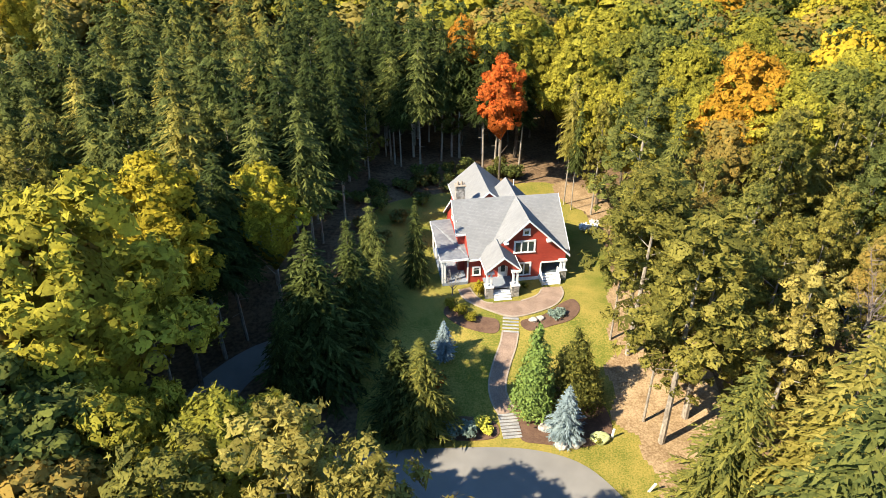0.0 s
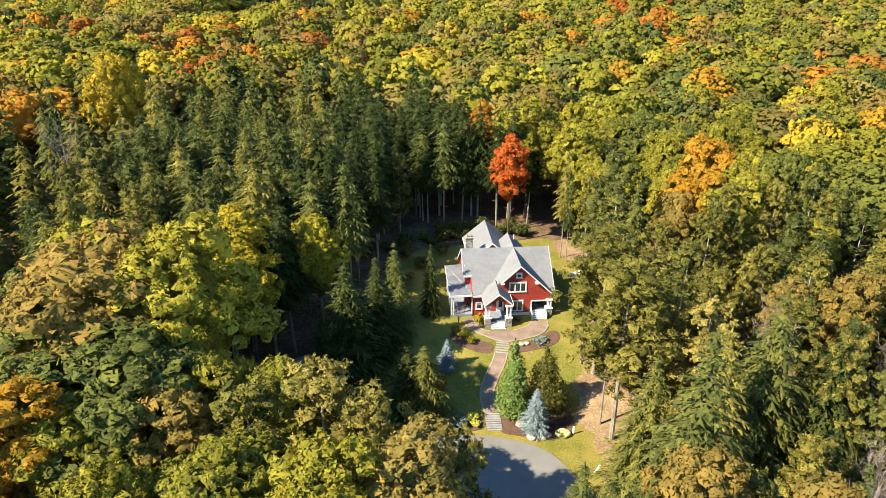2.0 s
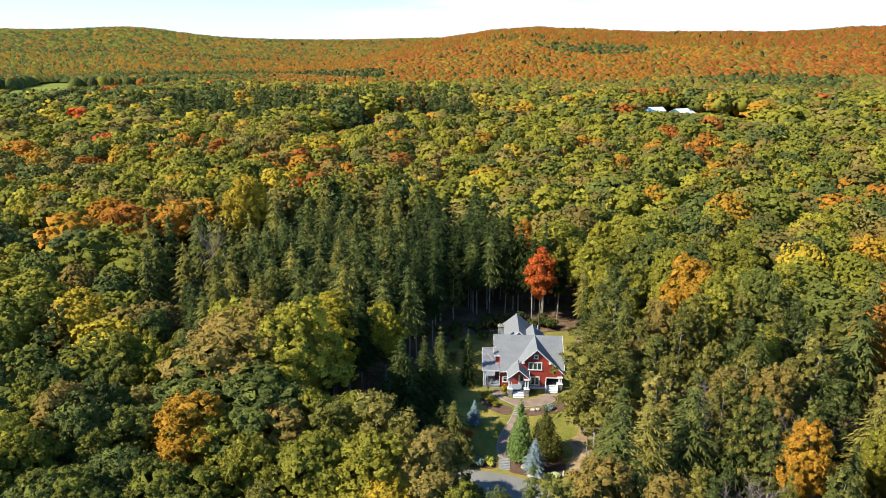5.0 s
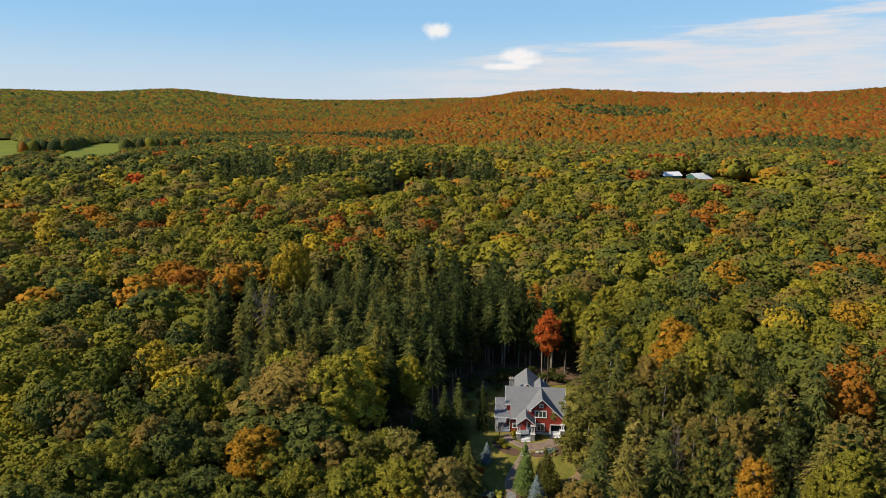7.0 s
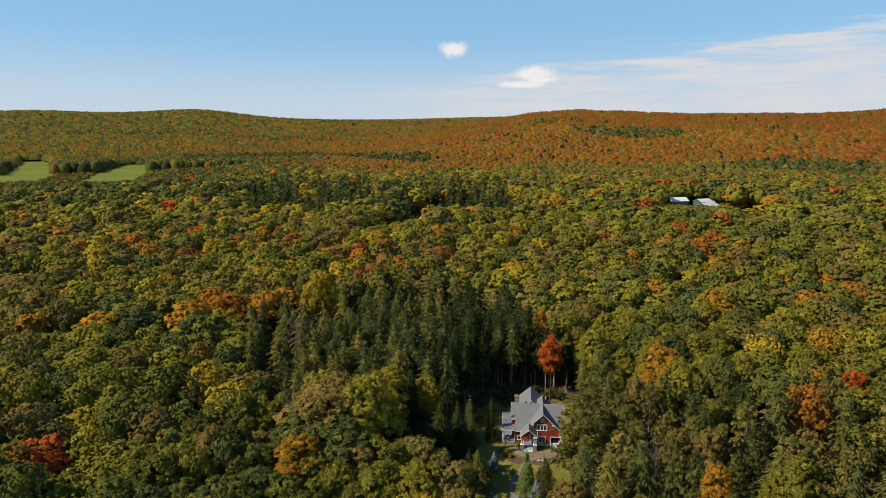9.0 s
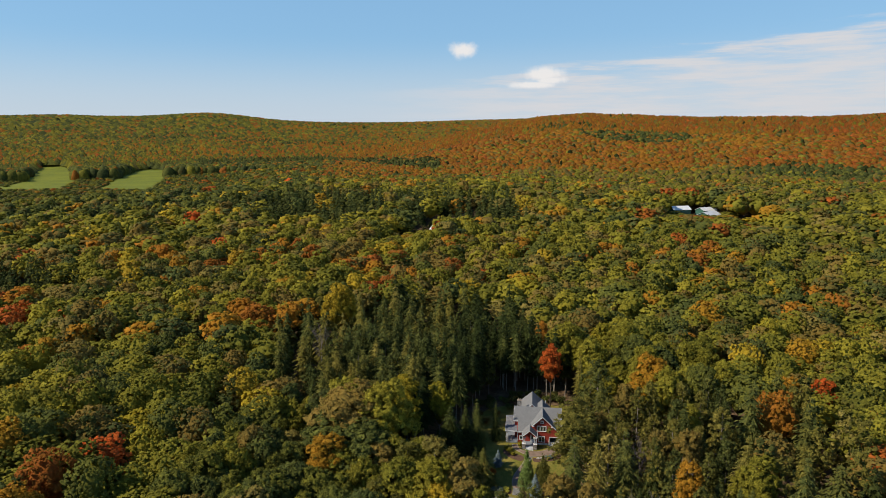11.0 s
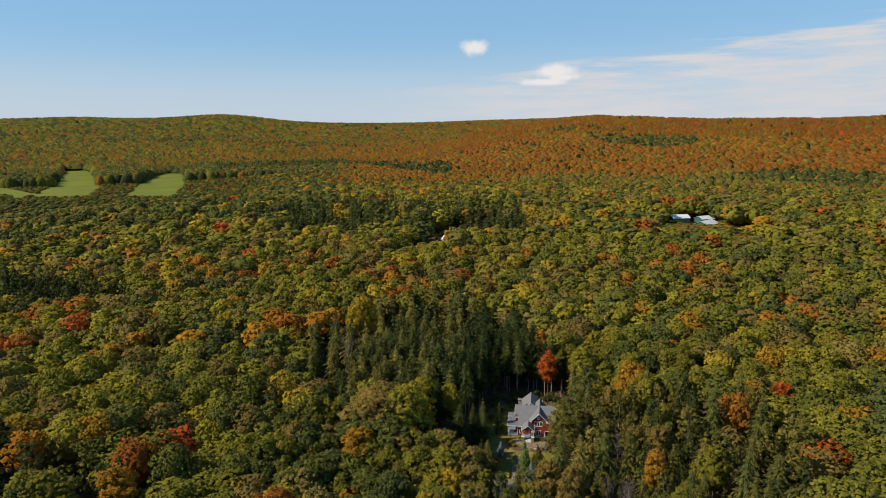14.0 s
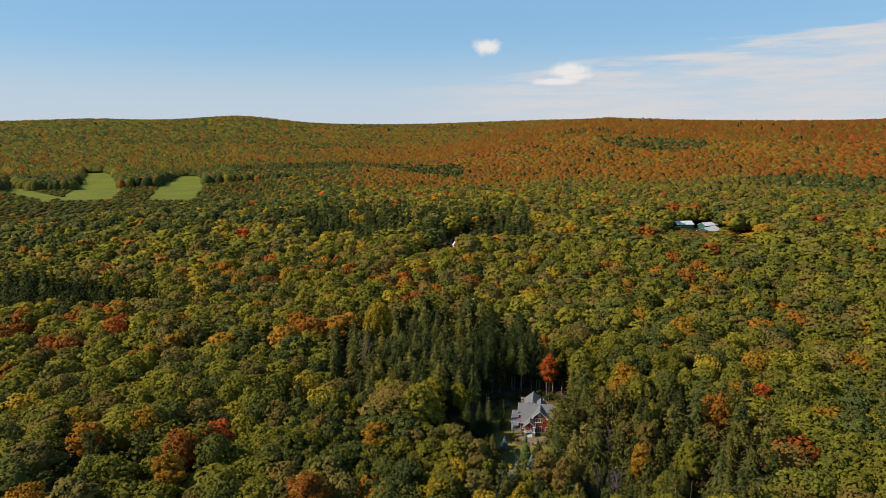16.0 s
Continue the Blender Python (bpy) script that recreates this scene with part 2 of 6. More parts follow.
FAR_LEAF = foliage("leaves_far_off", 1.5, 0.98, 0.25, closed=0.6, mottle=1.0, round_at=11.0)
HILL_LEAF = foliage("closed_crowns_on_the_hills", 0.0, 0.80, 0.18, 0.30)
GREY_TWIG = worn("grey_twigs", (0.11, 0.088, 0.08), (0.21, 0.165, 0.15), 9, 1.5, 0.95, 0.4, 0.02)
BARK = worn("bark", (0.05, 0.04, 0.03), (0.16, 0.13, 0.10), 9, 1.5, 0.95, 0.6, 0.03, (1, 1, 0.3))
PALE_BARK = worn("pale_bark", (0.18, 0.15, 0.12), (0.38, 0.33, 0.27), 9, 1.5, 0.95, 0.6, 0.03, (1, 1, 0.3))
GROUND = worn("forest_floor", (0.075, 0.048, 0.028), (0.20, 0.13, 0.075), 2.2, 0.22, 0.97, 0.6, 0.08)
GRASS = worn("grass", (0.100, 0.118, 0.018), (0.30, 0.225, 0.056), 6.0, 0.25, 0.95, 0.7, 0.05)
LITTER = worn("needle_litter", (0.18, 0.115, 0.060), (0.37, 0.26, 0.150), 5.0, 0.4, 0.97, 0.6, 0.05)
MULCH = worn("mulch", (0.085, 0.050, 0.034), (0.16, 0.095, 0.065), 14, 1.2, 0.97, 0.8, 0.04)
ASPHALT = worn("asphalt", (0.160, 0.150, 0.136), (0.225, 0.212, 0.194), 30, 0.35, 0.9, 0.3, 0.01)
BRICK = worn("paver_brick", (0.17, 0.112, 0.082), (0.29, 0.205, 0.152), 8, 0.8, 0.9, 0.5, 0.02)
EDGING = worn("edging_stone", (0.24, 0.19, 0.145), (0.34, 0.28, 0.215), 8, 0.9, 0.9, 0.4, 0.02)
TREAD = worn("bluestone", (0.20, 0.20, 0.20), (0.34, 0.33, 0.31), 9, 1.2, 0.85, 0.3, 0.01)
RISER = worn("riser_stone", (0.10, 0.09, 0.085), (0.19, 0.17, 0.15), 9, 1.2, 0.9, 0.4, 0.02)
RED = lapped("red_clapboard", (0.27, 0.030, 0.018), (0.36, 0.045, 0.025), 0.14)
WHITE = worn("white_paint", (0.62, 0.62, 0.62), (0.80, 0.80, 0.79), 6, 0.7, 0.55, 0.1, 0.004)
ROOF = shingled("grey_shingle", (0.188, 0.188, 0.190), (0.228, 0.227, 0.226))
FLAT_ROOF = worn("low_roof", (0.12, 0.125, 0.14), (0.19, 0.195, 0.205), 2.0, 0.5, 0.7, 0.1, 0.01)
STONE = stones("fieldstone", 3.6, (0.14, 0.125, 0.11), (0.42, 0.38, 0.34), (0.26, 0.25, 0.23))
DECK = worn("painted_deck", (0.17, 0.20, 0.24), (0.25, 0.28, 0.33), 5, 0.8, 0.6, 0.2, 0.01)
# darker copy of the deck paint: shade of the entry recess in its colour
SHADED_DECK = worn("shaded_deck", (0.07, 0.085, 0.10), (0.11, 0.13, 0.15), 5, 0.8, 0.6, 0.2, 0.01)
# grey for step bodies: shadow lines below the white treads, put into colour
SHADE_STEP = worn("shade_step_paint", (0.40, 0.41, 0.43), (0.52, 0.53, 0.55), 6, 0.7, 0.6, 0.1, 0.004)
ROCK = worn("granite", (0.26, 0.23, 0.20), (0.50, 0.46, 0.41), 4, 1.1, 0.9, 0.7, 0.06)
GLASS, _, gb = material("window_glass", 0.06)
gb.inputs["Base Color"].default_value = (0.035, 0.05, 0.045, 1)
gb.inputs["Specular IOR Level"].default_value = 0.8
STEEL = worn("barn_roof", (0.66, 0.67, 0.68), (0.80, 0.80, 0.80), 1.2, 0.3, 0.45, 0.1, 0.02)
GREEN_WALL = worn("green_siding", (0.03, 0.10, 0.075), (0.05, 0.15, 0.11), 2, 0.4, 0.7, 0.2, 0.02)
MEADOW = worn("meadow", (0.125, 0.150, 0.016), (0.205, 0.215, 0.026), 0.25, 0.02, 0.97, 0.3, 0.1)
LIME = worn("lime_cover", (0.38, 0.42, 0.17), (0.52, 0.54, 0.26), 6, 1.5, 0.7, 0.2, 0.01)


# ---- mesh helpers ----
def part(name, bm, mat, parent=None, label=""):
    me = bpy.data.meshes.new(name)
    bm.to_mesh(me)
    bm.free()
    me.materials.append(mat)
    ob = new(name, me)
    ob.parent = parent
    if label:
        ob["label"] = label
    return ob


def empty(name, m=Matrix()):
    ob = new(name)
    ob.empty_display_size = 0.3
    ob.matrix_basis = m
    return ob


def slab(bm, lo, hi):
    r = bmesh.ops.create_cube(bm, size=1.0)["verts"]
    c = [(a + b) / 2 for a, b in zip(lo, hi)]
    for v in r:
        v.co = Vector([c[i] + v.co[i] * (hi[i] - lo[i]) for i in range(3)])
    return r


def boxes(*pairs, bevel=0.0):
    bm = bmesh.new()
    for lo, hi in pairs:
        slab(bm, lo, hi)
    if bevel:
        bmesh.ops.bevel(bm, geom=bm.edges[:], offset=bevel, segments=1, affect="EDGES")
    return bm


def poly_solid(points, thick):
    """A flat polygon given by its upper corners, with its thickness below it."""
    bm = bmesh.new()
    f = bm.faces.new([bm.verts.new(p) for p in points])
    f.normal_update()
    if f.normal.z < 0:
        f.normal_flip()
    low = bmesh.ops.extrude_face_region(bm, geom=[f])["geom"]
    for v in low:
        if isinstance(v, bmesh.types.BMVert):
            v.co.z -= thick
    bmesh.ops.recalc_face_normals(bm, faces=bm.faces[:])
    return bm


def wall_prism(outline, a, b, axis):
    """An upright polygon pushed from a to b along an axis ('u': outline in (v, z); 'v': outline in (u, z))."""
    bm = bmesh.new()
    at = (lambda p, s: (s, p[0], p[1])) if axis == "u" else (lambda p, s: (p[0], s, p[1]))
    lo, hi = ([bm.verts.new(at(p, s)) for p in outline] for s in (a, b))
    bm.faces.new(lo), bm.faces.new(hi)
    n = len(outline)
    for i in range(n):
        bm.faces.new((lo[i], lo[(i + 1) % n], hi[(i + 1) % n], hi[i]))
    bmesh.ops.recalc_face_normals(bm, faces=bm.faces[:])
    return bm


def taper(bm, p, q, r0, r1, sides=7):
    p, q = Vector(p), Vector(q)
    z = (q - p).normalized()
    x = z.orthogonal().normalized()
    y = z.cross(x)
    rings = []
    for c, r in ((p, r0), (q, r1)):
        rings.append([bm.verts.new(c + r * (x * math.cos(2 * math.pi * i / sides) + y * math.sin(2 * math.pi * i / sides))) for i in range(sides)])
    for i in range(sides):
        bm.faces.new((rings[0][i], rings[0][(i + 1) % sides], rings[1][(i + 1) % sides], rings[1][i]))
    bm.faces.new(rings[0][::-1]), bm.faces.new(rings[1])


def mesh_np(name, verts, faces, mat, hue=None, tone=None, swell=None):
    """A mesh from arrays of points and of corners (3 or 4 a face)."""
    me = bpy.data.meshes.new(name)
    me.vertices.add(len(verts))
    me.vertices.foreach_set("co", np.ascontiguousarray(verts, np.float32).ravel())
    starts, loops, at = [], [], 0
    for f in faces:
        if len(f) == 0:
            continue
        k = f.shape[1]
        starts.append(at + k * np.arange(len(f)))
        loops.append(f.ravel())
        at += f.size
    loops, starts = np.concatenate(loops), np.concatenate(starts)
    me.loops.add(len(loops))
    me.loops.foreach_set("vertex_index", loops.astype(np.int32))
    me.polygons.add(len(starts))
    me.polygons.foreach_set("loop_start", starts.astype(np.int32))
    me.update(calc_edges=True)
    me.materials.append(mat)
    for key, value in (("hue", hue), ("tone", tone)):
        if value is not None:
            a = me.attributes.new(key, "FLOAT", "POINT")
            a.data.foreach_set("value", np.ascontiguousarray(np.broadcast_to(value, len(verts)), np.float32))
    if swell is not None:
        a = me.attributes.new("swell", "FLOAT_VECTOR", "POINT")
        a.data.foreach_set("vector", np.ascontiguousarray(swell, np.float32).ravel())
    return me


# ---- the lie of the land ----
def step(a, b, x):
    t = np.clip((np.asarray(x, float) - a) / (b - a), 0, 1)
    return t * t * (3 - 2 * t)


HOME = (47.0, -148.0)


def land(x, y):
    """The height of the ground: a shelf with the house, a dip with the drive, woods that rise to far hills."""
    x, y = np.asarray(x, float), np.asarray(y, float)
    start = 43.5 + 15 * step(-8, -17, x)
    z = -4.2 + 3.0 * step(start, start + 15, y)
    z = z + 4.0 * step(27, -40, y) + 3.5 * step(24, 60, x) * step(90, 30, y) + 5.0 * step(-30, -110, x)
    z = z + 20.5 * step(85, 430, y) * (0.85 + 0.15 * step(-300, 0, x)) - 8 * step(450, 700, y)
    d = np.hypot(x - HOME[0], y - HOME[1])
    a = np.degrees(np.arctan2(-(x - HOME[0]), y - HOME[1]))
    ridge = 2 + (109 - 11 * step(3, -9, a) + 6 * step(-12, -18, a)) * step(26, 6, a) * (1 + 0.015 * np.sin(a * 0.55) + 0.006 * np.sin(a * 1.7))
    near_hill = ridge * step(820, 1980, d) * (1 - 0.25 * step(2000, 3200, d))
    far = 140 + 10 * np.sin(a * 0.16 + 0.5) + 30 * np.exp(-(((a - 36) / 4.2) ** 2)) + 6 * np.exp(-(((a - 47) / 3.0) ** 2)) - 10 * step(34, 18, a)
    far_hill = far * (0.32 * step(1500, 2500, d) + 0.68 * step(2300, 3500, d))
    behind = step(70, 110, np.abs(a - 15))
    return z + np.maximum(near_hill, far_hill) * (1 - behind) + 0.25 * np.sin(x * 0.11 + 1.3) * np.sin(y * 0.093) * step(24, 60, np.abs(x) + np.abs(y - 60) * 0.5)


def spaced(c, inner, fine, outer, grow):
    out, s = [0.0], fine
    while out[-1] < outer:
        if out[-1] > inner:
            s *= grow
        out.append(out[-1] + s)
    out = np.array(out)
    return c + np.concatenate([-out[:0:-1], out])


gx, gy = spaced(0, 40, 1.6, 4800, 1.09), spaced(50, 60, 1.6, 4800, 1.09)
X, Y = np.meshgrid(gx, gy)
V = np.stack([X, Y, land(X, Y)], -1).reshape(-1, 3)
I = np.arange(X.size).reshape(X.shape)
F = np.stack([I[:-1, :-1], I[:-1, 1:], I[1:, 1:], I[1:, :-1]], -1).reshape(-1, 4)
ground = new("ground", mesh_np("ground", V, [F], GROUND))
tagged(ground, "brown leaf-strewn forest floor rising to wooded hills", "ground", kind="structure")
for p in ground.data.polygons:
    p.use_smooth = True


def inside(poly, x, y):
    x, y = np.asarray(x, float), np.asarray(y, float)
    hit = np.zeros(x.shape, bool)
    n = len(poly)
    for i in range(n):
        (x0, y0), (x1, y1) = poly[i], poly[(i + 1) % n]
        if y0 == y1:
            continue
        cross = ((y0 > y) != (y1 > y)) & (x < (x1 - x0) * (y - y0) / (y1 - y0) + x0)
        hit ^= cross
    return hit


def rounded(points, closed=True, per=6):
    """A smooth line through points."""
    pts, out, n = [Vector(p) for p in points], [], len(points)
    for i in range(n if closed else n - 1):
        p = [pts[(i + k) % n] if closed else pts[min(max(i + k, 0), n - 1)] for k in (-1, 0, 1, 2)]
        for j in range(per):
            t = j / per
            out.append(0.5 * (2 * p[1] + (p[2] - p[0]) * t + (2 * p[0] - 5 * p[1] + 4 * p[2] - p[3]) * t * t + (3 * p[1] - p[0] - 3 * p[2] + p[3]) * t ** 3))
    if not closed:
        out.append(pts[-1])
    return [(v.x, v.y) for v in out]


def draped(name, poly, cell, lift, mat, label, category):
    """A patch of ground cover that follows the land inside an outline."""
    xs = np.arange(min(p[0] for p in poly), max(p[0] for p in poly) + cell, cell)
    ys = np.arange(min(p[1] for p in poly), max(p[1] for p in poly) + cell, cell)
    gx, gy = np.meshgrid(xs, ys)
    keep = inside(poly, gx[:-1, :-1] + cell / 2, gy[:-1, :-1] + cell / 2)
    idx = np.arange(gx.size).reshape(gx.shape)
    f = np.stack([idx[:-1, :-1], idx[:-1, 1:], idx[1:, 1:], idx[1:, :-1]], -1)[keep]
    used, inv = np.unique(f, return_inverse=True)
    x, y = gx.ravel()[used], gy.ravel()[used]
    v = np.stack([x, y, land(x, y) + lift], -1)
    ob = new(name, mesh_np(name, v, [inv.reshape(-1, 4)], mat))
    for p in ob.data.polygons:
        p.use_smooth = True
    return tagged(ob, label, category, kind="structure")


def ribbon(name, line, width, lift, thick, mat, parent=None):
    """A strip of given width along a line, laid on the land."""
    pts = np.array(line)
    t = np.gradient(pts, axis=0)
    t /= np.linalg.norm(t, axis=1, keepdims=True)
    n = np.stack([-t[:, 1], t[:, 0]], 1)
    bm = bmesh.new()
    rows = []
    for p, q in zip(pts, n):
        row = []
        for s in (-0.5, -0.17, 0.17, 0.5):
            x, y = p + q * width * s
            row.append(bm.verts.new((x, y, float(land(x, y)) + lift)))
        for s in (0.5, -0.5):
            x, y = p + q * width * s
            row.append(bm.verts.new((x, y, float(land(x, y)) + lift - thick)))
        rows.append(row)
    for a, b in zip(rows, rows[1:]):
        for i in range(6):
            bm.faces.new((a[i], a[(i + 1) % 6], b[(i + 1) % 6], b[i]))
    bmesh.ops.recalc_face_normals(bm, faces=bm.faces[:])
    return part(name, bm, mat, parent)


def blanket(name, outline, lift, thick, mat):
    """A level-edged sheet inside an outline, laid on the land."""
    bm = bmesh.new()
    vs = [bm.verts.new((x, y, 0)) for x, y in outline]
    es = [bm.edges.new((vs[i], vs[(i + 1) % len(vs)])) for i in range(len(vs))]
    bmesh.ops.triangle_fill(bm, edges=es, use_beauty=True)
    for _ in range(2):
        bmesh.ops.subdivide_edges(bm, edges=[e for e in bm.edges if e.calc_length() > 1.2], cuts=1)
        bmesh.ops.triangulate(bm, faces=bm.faces[:])
    top = bm.faces[:]
    r = bmesh.ops.extrude_face_region(bm, geom=top)["geom"]
    up = {v for v in r if isinstance(v, bmesh.types.BMVert)}
    for v in bm.verts:
        v.co.z = float(land(v.co.x, v.co.y)) + (lift if v in up else lift - thick)
    bmesh.ops.recalc_face_normals(bm, faces=bm.faces[:])
    return part(name, bm, mat)


CLEARING = [(-29, 38), (-26, 52), (-17, 60), (-12, 68), (-14, 90), (2, 98), (14, 97), (21, 88), (22.5, 78), (21.5, 66), (19.5, 57), (20, 48), (23, 40), (22, 33), (14, 27), (-10, 28)]
lawn_line = rounded([(-8, 43), (-9, 55), (-11, 66), (-10, 84), (0, 90), (12, 93.5), (17.5, 93.5), (19.8, 88), (21.8, 76), (21, 66), (19.6, 60), (19.9, 57), (18.6, 54), (19, 51), (18, 48), (18.6, 45.5), (19.8, 40.5), (19.9, 35), (17.2, 33), (14.5, 36.5), (8, 40.8), (-6, 40.4)])
draped("lawn", lawn_line, 0.25, 0.03, GRASS, "mown green and yellowing lawn round the house", "lawn")
litter_line = rounded([(16.6, 46), (17.6, 48.5), (16.9, 51), (18.4, 53), (18.1, 56), (19.7, 58.5), (19.4, 62), (21.0, 65), (21.4, 68), (26, 66), (28, 48), (27, 36), (22, 28), (18.2, 30), (19.6, 33), (18.6, 36), (19.2, 38.5), (18.3, 41), (18.7, 43), (17.2, 44.4)])
back_litter = rounded([(17.6, 89), (17.8, 93), (20.5, 94), (24.5, 89), (25, 81), (22.6, 77.5), (21.0, 80), (21.2, 83), (19.4, 85.5)])
draped("needle_litter", back_litter, 0.4, 0.055, LITTER, "pale brown fallen needles among bare stems behind the lawn", "leaf litter")
draped("needle_litter", litter_line, 0.3, 0.05, LITTER, "pale brown carpet of fallen needles under pines", "leaf litter")

road_line = rounded([(-9, 41.0), (-3, 41.5), (4, 41.8), (8.5, 41.5), (12.2, 40.2), (14.6, 37.8), (16.5, 34), (16.2, 30), (13.4, 26), (9, 21.8), (3, 19.5), (-6, 26), (-14, 32), (-21, 37), (-25.5, 43), (-25.5, 50), (-21, 56.5), (-15, 58.5), (-14, 55.5), (-18.8, 52.5), (-20.8, 48), (-19.5, 43.5), (-14.5, 41)])
road = blanket("road", road_line, 0.06, 0.25, ASPHALT)
tagged(road, "smooth grey asphalt turning circle and driveway", "driveway", kind="structure")

# beds, walk and steps
bed_line = rounded([(7.3, 47.2), (9.2, 48.6), (13, 49), (16, 47), (16.2, 43.5), (13.5, 41.9), (9.5, 42.2), (7.4, 43.0)])
tagged(blanket("mulch_bed", bed_line, 0.09, 0.2, MULCH), "brown bark mulch bed below the conifers", "flower bed", kind="structure")
bed_line = rounded([(8.8, 57.2), (11.5, 58.4), (13.8, 60.6), (15.4, 61.4), (15.8, 59.6), (14.6, 57.6), (12.4, 56.6), (9.6, 55.8)])
tagged(blanket("mulch_bed", bed_line, 0.09, 0.2, MULCH), "brown bark mulch bed edging the paved walk", "flower bed", kind="structure")
bed_line = rounded([(6.2, 57.4), (4, 58.2), (1.2, 60.2), (0.2, 58.6), (2.2, 56.4), (5.8, 55.4)])
tagged(blanket("mulch_bed", bed_line, 0.09, 0.2, MULCH), "brown bark mulch bed with low shrubs", "flower bed", kind="structure")
bed_line = rounded([(5.0, 45.0), (1, 45.6), (-3, 45.4), (-4.5, 43.4), (0, 42.6), (5.0, 42.9)])
tagged(blanket("mulch_bed", bed_line, 0.09, 0.2, MULCH), "brown bark mulch bed beside the garden steps", "flower bed", kind="structure")

walk_line = rounded([(6.5, 45.9), (5.8, 47.6), (5.7, 49.4), (6.3, 51.6), (7.1, 53.8), (7.5, 55.6)], closed=False)
garden_walk = empty("garden_walk")
tagged(garden_walk, "curving reddish brick paver walk with pale edging", "footpath", kind="structure")
ribbon("paving", walk_line, 1.55, 0.10, 0.2, BRICK, garden_walk)
for s in (-1, 1):
    pts = np.array(walk_line)
    t = np.gradient(pts, axis=0)
    t /= np.linalg.norm(t, axis=1, keepdims=True)
    ribbon("edging", [tuple(p) for p in pts + s * 0.86 * np.stack([-t[:, 1], t[:, 0]], 1)], 0.17, 0.13, 0.2, EDGING, garden_walk)
plaza = [(2.0, 63.3), (2.7, 61.3), (5.0, 59.4), (7.9, 58.0), (10.9, 58.9), (13.2, 60.4), (14.3, 62.4), (14.3, 64.0)]
inner = [(12.0, 63.8), (11.3, 62.3), (9.6, 61.2), (8.6, 61.0), (5.5, 60.6), (4.3, 61.5), (3.6, 62.8), (3.3, 63.8)]
outer_l, inner_l = rounded(plaza, False), rounded(inner, False)
forecourt = blanket("forecourt", outer_l + inner_l, 0.10, 0.2, BRICK)
tagged(forecourt, "curved reddish brick paved forecourt before the porch", "paving", kind="structure")
ribbon("edging", outer_l, 0.2, 0.13, 0.2, EDGING, forecourt)
ribbon("edging", inner_l[2:16], 0.2, 0.13, 0.2, EDGING, forecourt)
ribbon("edging", inner_l[23:], 0.2, 0.13, 0.2, EDGING, forecourt)


def garden_steps(line_from, line_to, count, width, label):
    a, b = Vector((*line_from, 0)), Vector((*line_to, 0))
    run = (b - a).length / count
    stairs = empty("garden_steps", Matrix.Translation(a) @ Matrix.Rotation(math.atan2(b.y - a.y, b.x - a.x) - math.pi / 2, 4, "Z"))
    za, zb = float(land(*line_from)) + 0.08, float(land(*line_to)) + 0.1
    rise = (zb - za) / count
    for i in range(count):
        z = za + rise * (i + 1)
        part("riser", boxes(((-width / 2, i * run + 0.04, z - 0.9), (width / 2, (i + 1) * run + 0.04, z - 0.06)), bevel=0.01), RISER, stairs)
        part("tread", boxes(((-width / 2 - 0.05, i * run - 0.02, z - 0.058), (width / 2 + 0.05, i * run + 0.26, z)), bevel=0.012), TREAD, stairs)
    return tagged(stairs, label, "steps", kind="structure")


garden_steps((6.75, 42.9), (6.4, 45.95), 8, 1.75, "eight grey stone garden steps up from the driveway")
garden_steps((7.5, 55.5), (7.75, 58.0), 5, 1.7, "five grey stone garden steps up to the forecourt")

# ---- the house ----
HOUSE = Matrix.Translation((10.05, 65.4, 0)) @ Matrix.Rotation(radians(8.5), 4, "Z")
GZ, FLOOR = -1.3, -0.35
house = empty("house", HOUSE)
tagged(house, "red clapboard cottage with grey shingle gables and white trim", "house")
RIDGE, PITCH = 7.3, 0.77
GP = 0.955  # the steeper pitch of the cross gables


def main_z(v):
    return RIDGE - PITCH * abs(6.3 - v)


def gable_z(u):
    return RIDGE - GP * abs(u)


# walls
part("wall", wall_prism([(0.5, GZ), (12.1, GZ), (12.1, main_z(12.1) - 0.2), (6.3, RIDGE - 0.25), (2.9, main_z(2.9) - 0.25), (0.5, main_z(0.5) - 0.2)], -7.0, -0.2, "u"), RED, house)
part("wall", wall_prism([(2.9, GZ), (12.1, GZ), (12.1, main_z(12.1) - 0.2), (6.3, RIDGE - 0.25), (2.9, main_z(2.9) - 0.25)], -7.75, -7.0, "u"), RED, house)
part("wall", wall_prism([(2.9, GZ), (12.1, GZ), (12.1, main_z(12.1) - 0.2), (6.3, RIDGE - 0.25), (2.9, main_z(2.9) - 0.25)], -0.2, 5.0, "u"), RED, house)
g = 0.22
part("gable_wall", wall_prism([(-4.9, 0.9), (-4.9, gable_z(4.9) - g), (0, RIDGE - g), (4.95, gable_z(4.95) - g), (4.95, 1.2), (1.95, 1.2), (1.95, 0.9)], 0.1, 0.5, "v"), RED, house)
part("wall", boxes(((-4.9, 0.1, GZ), (1.95, 0.5, 0.9))), RED, house)
part("wall", boxes(((1.75, 0.5, GZ), (1.95, 2.9, 1.2))), RED, house)
part("wall", wall_prism([(-4.6, GZ), (-4.6, gable_z(4.6) - g), (0, RIDGE - g), (4.6, gable_z(4.6) - g), (4.6, GZ)], 6.3, 11.6, "v"), RED, house)
part("porch_ceiling", boxes(((1.95, 0.5, 1.2), (4.95, 2.9, 1.35))), WHITE, house)
part("porch_wall", boxes(((1.95, 2.82, FLOOR), (4.95, 2.9, 1.2))), RED, house)
